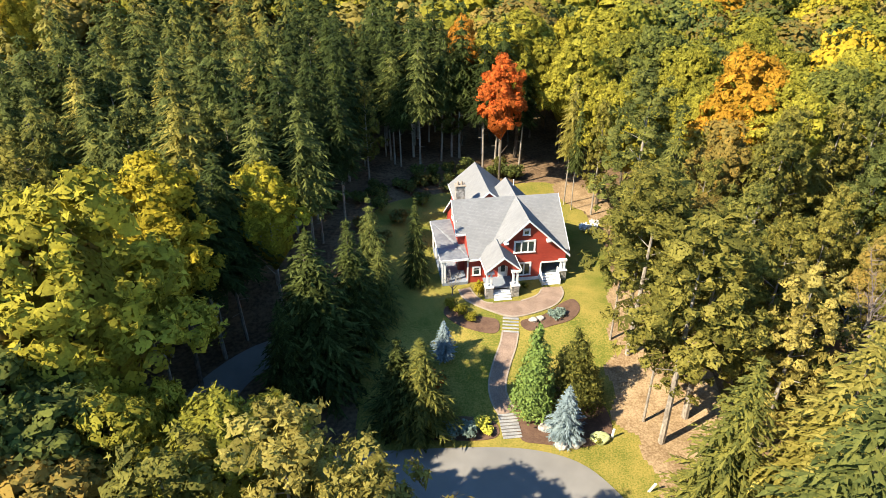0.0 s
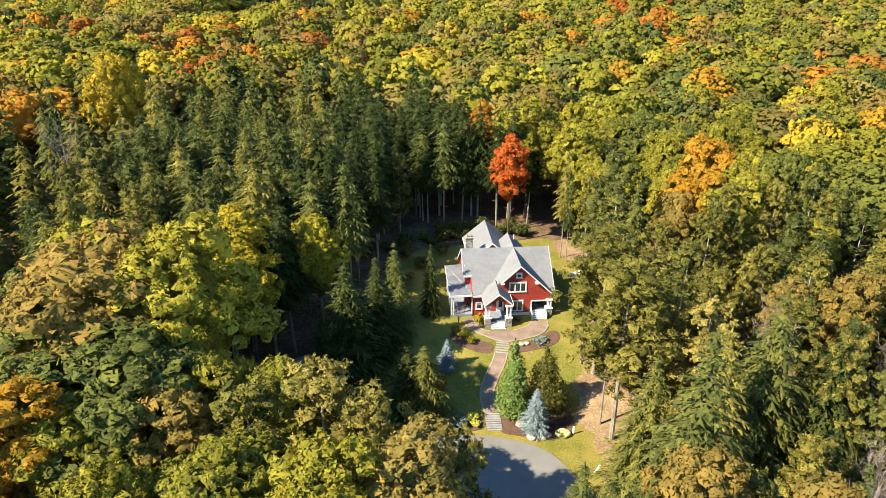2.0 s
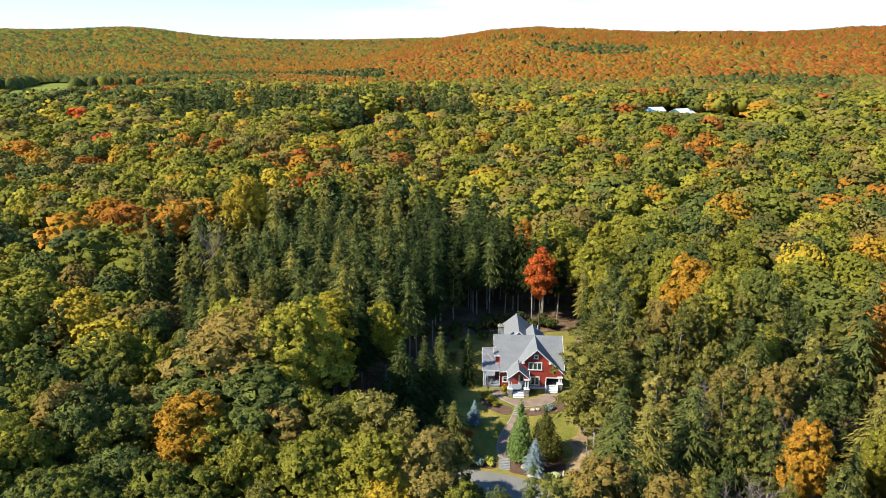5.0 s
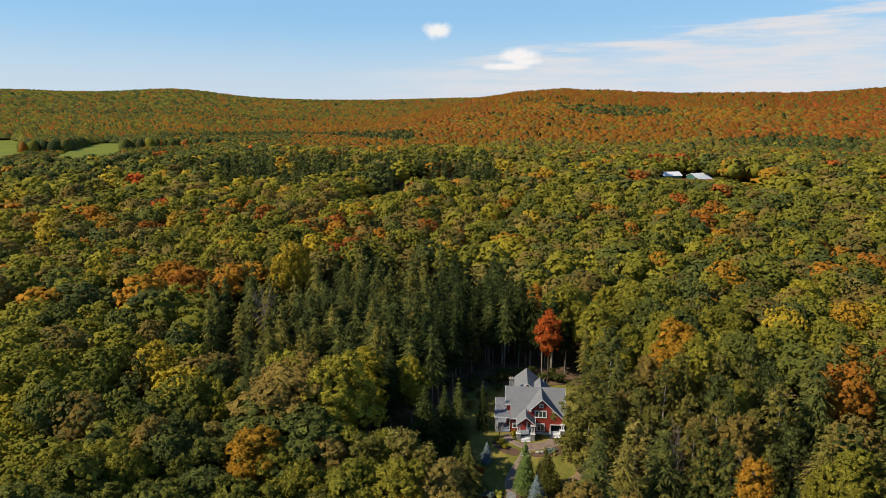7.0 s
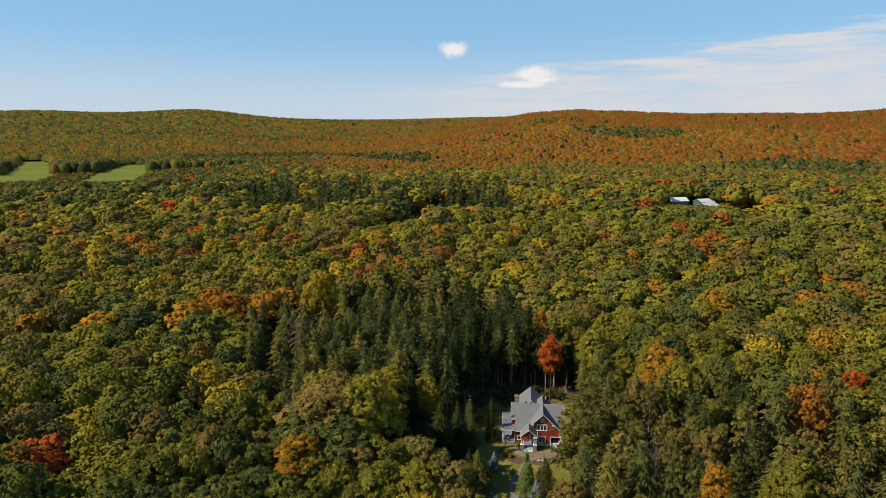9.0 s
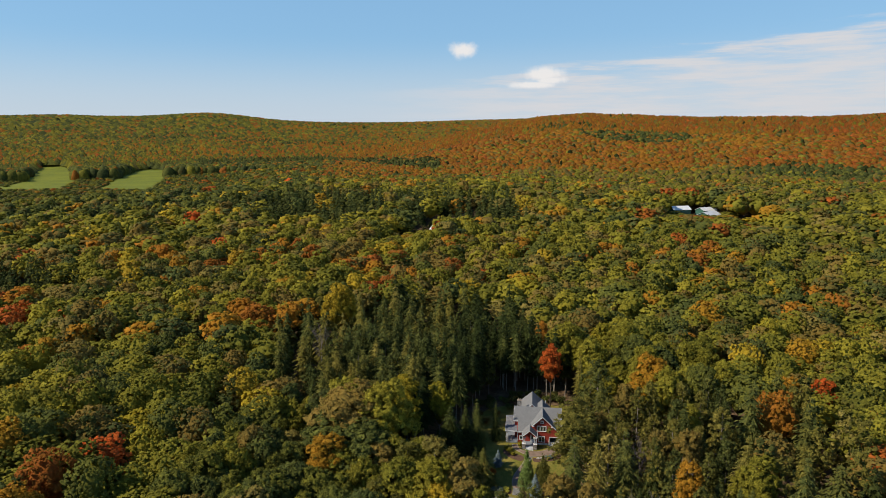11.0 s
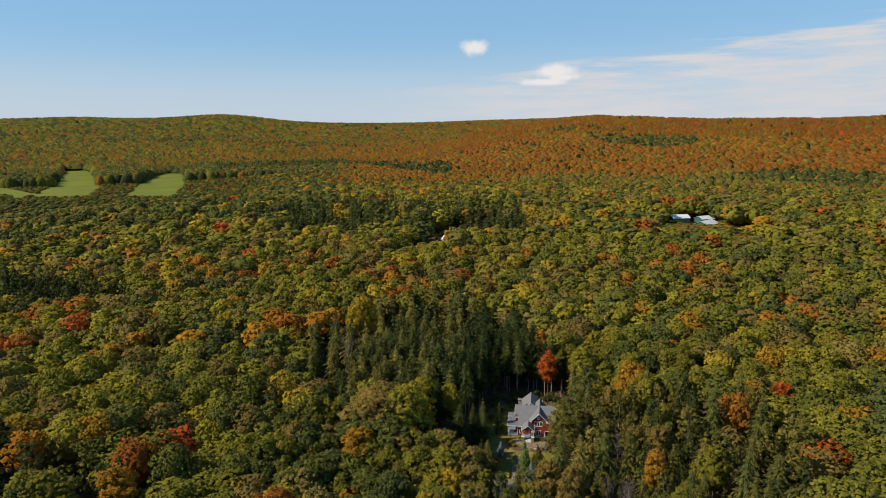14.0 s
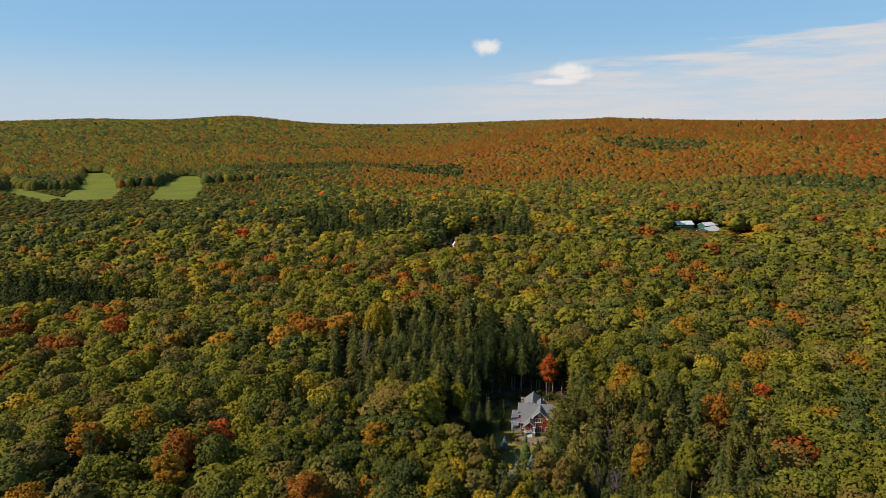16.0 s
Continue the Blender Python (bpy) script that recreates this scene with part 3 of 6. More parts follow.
# added dark sheet on the back wall, standing in for the recess's shade
part("shade_glass", boxes(((2.1, 2.76, FLOOR + 0.05), (4.8, 2.818, 1.1))), GLASS, house)
part("porch_floor", boxes(((1.95, 0.1, FLOOR - 0.16), (4.95, 2.86, FLOOR))), SHADED_DECK, house)
part("porch_skirt", boxes(((1.75, 0.02, GZ), (4.95, 0.1, FLOOR - 0.16))), WHITE, house)
# rear wing
RU, RV0, RV1, RH = -3.0, 7.9, 17.6, 7.3
rear_z = lambda u: RH - 0.85 * abs(u - RU)
part("wing_wall", wall_prism([(-6.3, GZ), (-6.3, rear_z(-6.3) - g), (RU, RH - g), (0.1, rear_z(0.1) - g), (0.1, GZ)], RV0 + 0.4, RV1 - 0.3, "v"), RED, house)

# roofs
front_eave = 0.0
part("roof", poly_solid([(-8.1, 6.3, RIDGE), (5.4, 6.3, RIDGE), (5.4, 0.3, main_z(0.3)), (0, 0.3, main_z(0.3)), (-6.9, front_eave - 0.05, main_z(-0.05)), (-6.9, 2.6, main_z(2.6)), (-8.1, 2.6, main_z(2.6))], 0.2), ROOF, house)
part("roof", poly_solid([(-8.1, 6.3, RIDGE), (5.4, 6.3, RIDGE), (5.4, 12.6, main_z(12.6)), (-8.1, 12.6, main_z(12.6))], 0.2), ROOF, house)
for s in (-1, 1):
    w = 5.3 if s > 0 else 5.2
    part("gable_roof", poly_solid([(0, -0.35, RIDGE + 0.01), (s * w, -0.35, gable_z(w)), (s * w, 6.3, gable_z(w)), (0, 6.3, RIDGE + 0.01)] if s > 0 else
                                  [(0, -0.35, RIDGE + 0.01), (-2.75, -0.35, gable_z(2.75)), (-2.75, 0.1, gable_z(2.75)), (-w, 0.1, gable_z(w)), (-w, 6.3, gable_z(w)), (0, 6.3, RIDGE + 0.01)], 0.2), ROOF, house)
    part("gable_roof", poly_solid([(0, 6.3, RIDGE + 0.01), (s * 5.0, 6.3, gable_z(5.0)), (s * 5.0, 11.95, gable_z(5.0)), (0, 11.95, RIDGE + 0.01)], 0.2), ROOF, house)
    part("wing_roof", poly_solid([(RU, RV0, RH), (RU + s * 3.7, RV0, RH - 0.85 * 3.7), (RU + s * 3.7, RV1, RH - 0.85 * 3.7), (RU, RV1, RH)], 0.2), ROOF, house)


def board(p, q, deep, thick):
    """A white trim board under a roof edge from p to q, its face along the edge's plane."""
    p, q = Vector(p), Vector(q)
    bm = bmesh.new()
    t = (q - p).normalized()
    n = Vector((0, 0, 1)).cross(t).normalized() * thick / 2
    d = Vector((0, 0, -deep))
    vs = [bm.verts.new(c) for c in (p - n, p + n, p + n + d, p - n + d, q - n, q + n, q + n + d, q - n + d)]
    for f in ((0, 1, 2, 3), (4, 5, 6, 7), (0, 1, 5, 4), (1, 2, 6, 5), (2, 3, 7, 6), (3, 0, 4, 7)):
        bm.faces.new([vs[i] for i in f])
    bmesh.ops.recalc_face_normals(bm, faces=bm.faces[:])
    return bm


e = 0.03
for p, q in (((0, -0.38, RIDGE + e), (5.33, -0.38, gable_z(5.3) + e)), ((0, -0.38, RIDGE + e), (-2.8, -0.38, gable_z(2.8) + e)), ((5.33, -0.38, gable_z(5.3) + e), (5.33, 0.9, gable_z(5.3) + e)),
             ((-8.13, 6.3, RIDGE + e), (-8.13, 2.6, main_z(2.6) + e)), ((-8.13, 6.3, RIDGE + e), (-8.13, 12.6, main_z(12.6) + e)), ((-6.9, -0.08, main_z(-0.08) + e), (-5.2, -0.02, main_z(0) + e)),
             ((RU, RV0 - 0.03, RH + e), (RU - 3.7, RV0 - 0.03, RH - 0.85 * 3.7 + e)), ((RU, RV0 - 0.03, RH + e), (RU + 3.7, RV0 - 0.03, RH - 0.85 * 3.7 + e)),
             ((RU - 3.73, RV0, RH - 0.85 * 3.7 + e), (RU - 3.73, RV1, RH - 0.85 * 3.7 + e)), ((5.43, 6.3, RIDGE + e), (5.43, 0.3, main_z(0.3) + e)),
             ((-8.1, 2.57, main_z(2.6) + e), (-6.9, 2.57, main_z(2.6) + e))):
    part("rake_board", board(p, q, 0.26, 0.06), WHITE, house)
for u in (-2.55, 2.6):
    part("bracket", boxes(((u - 0.3, -0.42, gable_z(abs(u)) - 0.62), (u + 0.25, 0.1, gable_z(abs(u)) - 0.32)), bevel=0.04), WHITE, house)
part("belt_board", boxes(((1.95, 0.04, 1.12), (4.97, 0.1, 1.3))), WHITE, house)
for u, v in ((-6.98, 0.45), (1.92, 0.06), (4.9, 0.06)):
    part("corner_board", boxes(((u - 0.08, v - 0.05, GZ), (u + 0.08, v + 0.1, 1.15 if u > 0 else 2.3))), WHITE, house)
part("base_board", boxes(((-1.3, 0.03, GZ), (1.75, 0.1, -0.72))), WHITE, house)


def window(u0, u1, z0, z1, v, lights, rail=True):
    """A white-cased window with sashes side by side."""
    w = empty("window")
    w.parent = house
    c = 0.13
    part("casing", boxes(((u0 - c, v - 0.07, z1), (u1 + c, v, z1 + c + 0.04)), ((u0 - c, v - 0.06, z0), (u0, v, z1)), ((u1, v - 0.06, z0), (u1 + c, v, z1))), WHITE, w)
    part("sill", boxes(((u0 - c - 0.05, v - 0.12, z0 - 0.09), (u1 + c + 0.05, v, z0)), bevel=0.01), WHITE, w)
    wd = (u1 - u0) / lights
    for i in range(lights):
        a, b = u0 + i * wd, u0 + (i + 1) * wd
        part("sash", boxes(((a, v - 0.05, z0), (a + 0.09, v - 0.004, z1)), ((b - 0.09, v - 0.05, z0), (b, v - 0.004, z1)), ((a + 0.09, v - 0.05, z1 - 0.08), (b - 0.09, v - 0.004, z1)), ((a + 0.09, v - 0.05, z0), (b - 0.09, v - 0.004, z0 + 0.09))), WHITE, w)
        if rail:
            m = (z0 + z1) / 2 + 0.15
            part("rail", boxes(((a + 0.09, v - 0.045, m), (b - 0.09, v - 0.006, m + 0.06))), WHITE, w)
        part("pane", boxes(((a + 0.09, v - 0.03, z0 + 0.09), (b - 0.09, v - 0.02, z1 - 0.08))), GLASS, w)
    return w


window(-1.45, 0.95, 2.85, 4.3, 0.1, 3, False)
window(-0.95, 0.6, -0.35, 1.25, 0.1, 2, False)
window(-0.45, 0.2, 5.2, 5.85, 0.1, 1)
window(-6.3, -5.5, -0.1, 0.95, 0.5, 1)
for v in (4.4, 7.2):
    w = window(-0.4, 0.4, 4.3, 5.4, 0, 1)
    w.matrix_basis = Matrix.Translation((-7.76, v, 0)) @ Matrix.Rotation(radians(-90), 4, "Z")

# front porch
front_porch = empty("front_porch")
front_porch.parent = house
PU, PA, PH = -3.5, 4.35, 2.1
pz = lambda u: PA - 0.86 * abs(u - PU)
part("porch_floor", boxes(((-5.2, -2.7, FLOOR - 0.2), (-1.8, 0.1, FLOOR))), DECK, front_porch)
for s in (-1, 1):
    part("porch_roof", poly_solid([(PU, -3.25, PA), (PU + s * PH, -3.25, pz(PU + PH)), (PU + s * PH, 1.2, pz(PU + PH)), (PU, 1.2, PA)], 0.17), ROOF, front_porch)
    part("rake_board", board((PU, -3.28, PA + e), (PU + s * (PH + 0.03), -3.28, pz(PU + PH) + e), 0.24, 0.06), WHITE, front_porch)
    part("fascia", board((PU + s * (PH + 0.03), -3.28, pz(PU + PH) + e), (PU + s * (PH + 0.03), 0, pz(PU + PH) + e), 0.22, 0.06), WHITE, front_porch)
    u = PU + s * 1.55
    part("stone_pier", boxes(((u - 0.46, -3.2, GZ), (u + 0.46, -2.3, 0.28)), bevel=0.03), STONE, front_porch, "grey fieldstone pier")
    part("pier_cap", boxes(((u - 0.53, -3.27, 0.283), (u + 0.53, -2.23, 0.37)), bevel=0.015), WHITE, front_porch)
    for d in (-0.24, 0.24):
        bm = boxes(((u + d - 0.13, -2.9, 0.373), (u + d + 0.13, -2.62, 2.0)))
        for vtx in bm.verts:
            if vtx.co.z > 1:
                vtx.co.x += (u + d - vtx.co.x) * 0.28
        part("column", bm, WHITE, front_porch)
    part("beam", boxes(((u - 0.55, -3.0, 2.003), (u + 0.55, -2.5, 2.28)), bevel=0.02), WHITE, front_porch)
    part("side_beam", boxes(((u - 0.12, -2.5, 2.02), (u + 0.12, 0.1, 2.26))), WHITE, front_porch)
part("gable_panel", wall_prism([(PU - 1.95, 2.3), (PU - 1.95, pz(PU + 1.95) - 0.18), (PU, PA - 0.18), (PU + 1.95, pz(PU + 1.95) - 0.18), (PU + 1.95, 2.3), (PU + 1.6, 2.3), (PU, 3.2), (PU - 1.6, 2.3)], -2.86, -2.7, "v"), RED, front_porch)
for i in range(5):
    z = GZ + 0.19 * (i + 1)
    part("step", boxes(((PU - 1.0, -3.7 + 0.27 * i, GZ - 0.1), (PU + 1.0, -2.68, z - 0.04)), bevel=0.012), SHADE_STEP, front_porch)
    part("tread", boxes(((PU - 1.03, -3.74 + 0.27 * i, z - 0.037), (PU + 1.03, -3.42 + 0.27 * i, z)), bevel=0.008), WHITE, front_porch)
door = empty("front_door")
door.parent = house
part("frame", boxes(((-3.35, 0.03, FLOOR), (-3.22, 0.1, 1.75)), ((-2.3, 0.03, FLOOR), (-2.17, 0.1, 1.75)), ((-3.35, 0.03, 1.75), (-2.17, 0.1, 1.9))), WHITE, door)
part("leaf", boxes(((-3.2, 0.05, FLOOR + 0.02), (-2.32, 0.098, 1.73)), bevel=0.008), WHITE, door)
part("pane", boxes(((-3.02, 0.035, 0.35), (-2.5, 0.049, 1.55))), GLASS, door)

# side entry on the garden side of the front, under the main eave
for i in range(5):
    z = GZ + 0.19 * (i + 1)
    part("step", boxes(((1.98, -1.35 + 0.28 * i, GZ - 0.1), (3.95, 0.1, z - 0.04)), bevel=0.012), SHADE_STEP, house)
    part("tread", boxes(((1.965, -1.39 + 0.28 * i, z - 0.037), (3.965, -1.06 + 0.28 * i, z)), bevel=0.008), WHITE, house)
for u in (1.82, 3.98):
    part("stair_cheek", wall_prism([(-1.45, GZ - 0.1), (-1.45, GZ + 0.75), (0.02, 0.45), (0.02, GZ - 0.1)], u, u + 0.12, "u"), WHITE, house)
part("stone_pier", boxes(((4.2, -0.55, GZ), (5.05, 0.25, 0.1)), bevel=0.03), STONE, house, "grey fieldstone pier")
part("pier_cap", boxes(((4.13, -0.62, 0.103), (5.12, 0.32, 0.19)), bevel=0.015), WHITE, house)
for d in (4.42, 4.82):
    part("column", boxes(((d - 0.12, -0.25, 0.193), (d + 0.12, 0.02, 1.3))), WHITE, house)
part("beam", boxes(((4.1, -0.32, 1.303), (5.1, 0.095, 1.55)), bevel=0.02), WHITE, house)

# open side porch with a low roof
side_porch = empty("side_porch")
side_porch.parent = house
part("floor", boxes(((-10.1, 0.2, -1.25), (-7.02, 8.9, -0.8))), DECK, side_porch)
part("roof", poly_solid([(-10.35, 0.0, 2.55), (-7.0, 0.0, 2.62), (-7.0, 2.9, 2.95), (-7.76, 2.9, 2.95), (-7.76, 9.3, 3.1), (-10.35, 9.3, 2.95)], 0.2), FLAT_ROOF, side_porch, "low grey roof")
part("fascia", board((-10.38, -0.03, 2.56), (-6.98, -0.03, 2.63), 0.28, 0.06), WHITE, side_porch)
part("fascia", board((-10.38, -0.03, 2.56), (-10.38, 9.3, 2.96), 0.28, 0.06), WHITE, side_porch)
for v in (0.3, 3.2, 6.1, 8.9):
    for d in ((-10.05, -9.75) if v < 1 else (-10.0,)):
        part("column", boxes(((d - 0.1, v - 0.1, -0.8), (d + 0.1, v + 0.1, 2.5 + v * 0.02)), bevel=0.015), WHITE, side_porch)

# chimney and vent
chimney = empty("chimney")
chimney.parent = house
part("stack", boxes(((-7.25, 7.9, 4.0), (-6.1, 8.8, 8.2)), bevel=0.04), STONE, chimney, "grey fieldstone stack")
part("cap", boxes(((-7.35, 7.8, 8.203), (-6.0, 8.9, 8.32)), bevel=0.02), EDGING, chimney)
for d in (-6.95, -6.45):
    bm = bmesh.new()
    taper(bm, (d, 8.35, 8.32), (d, 8.35, 8.75), 0.15, 0.11, 10)
    part("flue", bm, EDGING, chimney)
bm = bmesh.new()
taper(bm, (0.9, 11.0, 5.4), (0.9, 11.0, 7.35), 0.07, 0.07, 8)
part("vent_pipe", bm, WHITE, house)

# ---- trees ----
RNG = np.random.default_rng(7)


def unit(v):
    return v / np.maximum(np.linalg.norm(v, axis=-1, keepdims=True), 1e-9)


def tufts(centres, normals, sizes, rng, aspect=0.8, bend=0.25):
    """Small three-cornered sprays of leaves, one at each centre, facing roughly along its normal."""
    n = len(centres)
    a = unit(np.cross(normals, unit(rng.normal(size=(n, 3)))))
    b = np.cross(normals, a)
    s = sizes[:, None]
    w = aspect * rng.uniform(0.7, 1.3, (n, 1))
    v = np.stack([centres - a * s * 0.5 - b * s * 0.45 * w - normals * s * bend * 0.4, centres + a * s * 0.5 - b * s * 0.30 * w, centres + b * s * 0.62 * w - normals * s * bend * 0.3], 1)
    return v.reshape(-1, 3), np.arange(3 * n).reshape(-1, 3)


def join(*meshes):
    """The first mesh is the sprays, the others closed cores: points, and the corners of each of the two."""
    vs, at, fs = [], 0, []
    for v, f in meshes:
        vs.append(v)
        fs.append(f + at)
        at += len(v)
    return np.concatenate(vs), [fs[0], np.concatenate(fs[1:]) if fs[1:] else np.zeros((0, 3), int)]


def ball(level):
    bm = bmesh.new()
    bmesh.ops.create_icosphere(bm, subdivisions=level, radius=1.0)
    v = np.array([p.co[:] for p in bm.verts])
    f = np.array([[p.index for p in q.verts] for q in bm.faces])
    bm.free()
    return v, f


BALL1 = ball(1)


def lumpy(base, centre, radii, rng, rough=0.25):
    v, f = base
    return v * (1 + rng.normal(size=(len(v), 1)) * rough * 0.5) * np.array(radii) + np.array(centre), f


def on_lobes(lobes, weights, n, rng, spread=0.75, shell=(0.72, 1.08), bare=False):
    """n spots with outward normals on ellipsoids (centre, radii), fewer underneath; bare: none hidden inside another."""
    m = 3 * n if bare else n
    which = rng.choice(len(lobes), m, p=weights / weights.sum())
    d = unit(rng.normal(size=(m, 3)))
    d[:, 2] = np.where(d[:, 2] < -0.25, -d[:, 2] * 0.7, d[:, 2])
    d = unit(d)
    c = np.array([l[0] for l in lobes])[which]
    r = np.array([l[1] for l in lobes])[which]
    p = c + d * r * rng.uniform(*shell, (m, 1))
    if bare:
        keep = np.nonzero(free_of(lobes, p, which))[0][:n]
        keep = np.resize(keep, n)
        p, d, r = p[keep], d[keep], r[keep]
    return p, unit(unit(d / r) * 0.9 + np.array([0, 0, 0.22]) + rng.normal(size=(n, 3)) * spread * 0.6)


def broad_lobes(h, r, rng, count, low=0.34):
    """A rounded crown: one full dome and the bulges of its limbs over it."""
    mid, tall = h * (low + (1 - low) * 0.44), h * (1 - low) * 0.5
    lobes = [((0, 0, mid), (r * 0.74, r * 0.74, tall * 0.98))]
    for i in range(count):
        up = 0.97 - 1.25 * (i + 0.5) / count
        out = math.sqrt(1 - up * up)
        ang = i * 2.4 + rng.uniform(-0.6, 0.6)
        s = r * rng.uniform(0.75, 1.15) * 1.25 / count ** 0.5
        k = rng.uniform(0.86, 1.12)
        lobes.append((((r - s) * k * out * math.cos(ang), (r - s) * k * out * math.sin(ang), mid + (tall - s * 0.8) * k * up), (s, s, s * rng.uniform(0.8, 1.1))))
    return lobes


def free_of(lobes, p, own, within=0.86):
    """Which spots lie in no other lobe than their own."""
    ok = np.ones(len(p), bool)
    for i, (c, r) in enumerate(lobes):
        ok &= (own == i) | (np.sum(((p - np.array(c)) / np.array(r)) ** 2, 1) > within * within)
    return ok


def clumps(centres, normals, radii, rng, sides=5, rise=0.7, sink=0.4):
    """Small uneven heads of foliage: a peak and a ragged rim round each centre."""
    n = len(centres)
    a = unit(np.cross(normals, unit(rng.normal(size=(n, 3)))))
    b = np.cross(normals, a)
    r = radii[:, None]
    v = [centres + normals * r * rise * rng.uniform(0.6, 1.3, (n, 1)) + a * r * rng.uniform(-0.3, 0.3, (n, 1)) + b * r * rng.uniform(-0.3, 0.3, (n, 1))]
    for k in range(sides):
        t = 2 * math.pi * (k + rng.uniform(-0.25, 0.25, (n, 1))) / sides
        v.append(centres + (a * np.cos(t) + b * np.sin(t)) * r * rng.uniform(0.7, 1.3, (n, 1)) - normals * r * sink * rng.uniform(0.4, 1.5, (n, 1)))
    v = np.stack(v, 1).reshape(-1, 3)
    fan = np.array([[0, 1 + k, 1 + (k + 1) % sides] for k in range(sides)])
    return v, (fan[None] + (sides + 1) * np.arange(n)[:, None, None]).reshape(-1, 3)


def broad_crown(h, r, rng, heads, n, size, low=0.34, knots=0, knot=0.9, spread=0.6, sides=5, closed=True):
    """A dome of leafy heads, each made of clumps (knots: how many, knot: their radius) with loose sprays on and between them."""
    lobes = broad_lobes(h, r, rng, heads, low)
    weights = np.array([l[1][0] ** 2 for l in lobes])
    c, cn = on_lobes(lobes, weights, knots, rng, 0.4, (0.86, 1.06), True)
    cr = knot * rng.uniform(0.6, 1.35, knots)
    heap = clumps(c, cn, cr, rng, sides)
    # sprays over the upper side of the clumps, and some past the outline
    which = rng.integers(knots, size=n)
    d = unit(rng.normal(size=(n, 3)) * 0.75 + cn[which] + np.array([0, 0, 0.35]))
    p = c[which] + d * cr[which][:, None] * rng.uniform(0.45, 1.1, (n, 1))
    nn = unit(d + rng.normal(size=(n, 3)) * spread * 0.55)
    s = size * rng.uniform(0.55, 1.35, n)
    heart = lumpy(BALL1, (0, 0, h * (low + (1 - low) * 0.46)), (r * 0.62, r * 0.62, h * (1 - low) * 0.36), rng, 0.2)
    if closed:
        return join(tufts(p, nn, s, rng), heap, heart)
    spray = tufts(p, nn, s, rng)
    return join((np.concatenate([spray[0], heap[0]]), np.concatenate([spray[1], heap[1] + len(spray[0])])), heart)


def limbs_mesh(h, r, rng, low, count, thick, bare=0.0):
    bm = bmesh.new()
    lean = rng.uniform(-0.02, 0.02, 2) * h
    mid = (lean[0] * 0.5, lean[1] * 0.5, h * max(low, 0.3))
    taper(bm, (0, 0, -0.6), mid, thick, thick * 0.72)
    taper(bm, mid, (lean[0], lean[1], h * 0.86), thick * 0.72, thick * 0.15)
    for i in range(count):
        t = low * 0.75 + (0.8 - low * 0.75) * (i + 0.5) / count
        ang = i * 2.4 + rng.uniform(-0.3, 0.3)
        z = h * t
        out = r * rng.uniform(0.45, 0.75) * (1.1 - t)
        taper(bm, (lean[0] * t, lean[1] * t, z), (out * math.cos(ang) * 1.2, out * math.sin(ang) * 1.2, z + h * 0.10 * (1 - bare)), thick * 0.34 * (1.1 - t), thick * 0.08, 5)
    me = bpy.data.meshes.new("trunk")
    bm.to_mesh(me)
    bm.free()
    return me


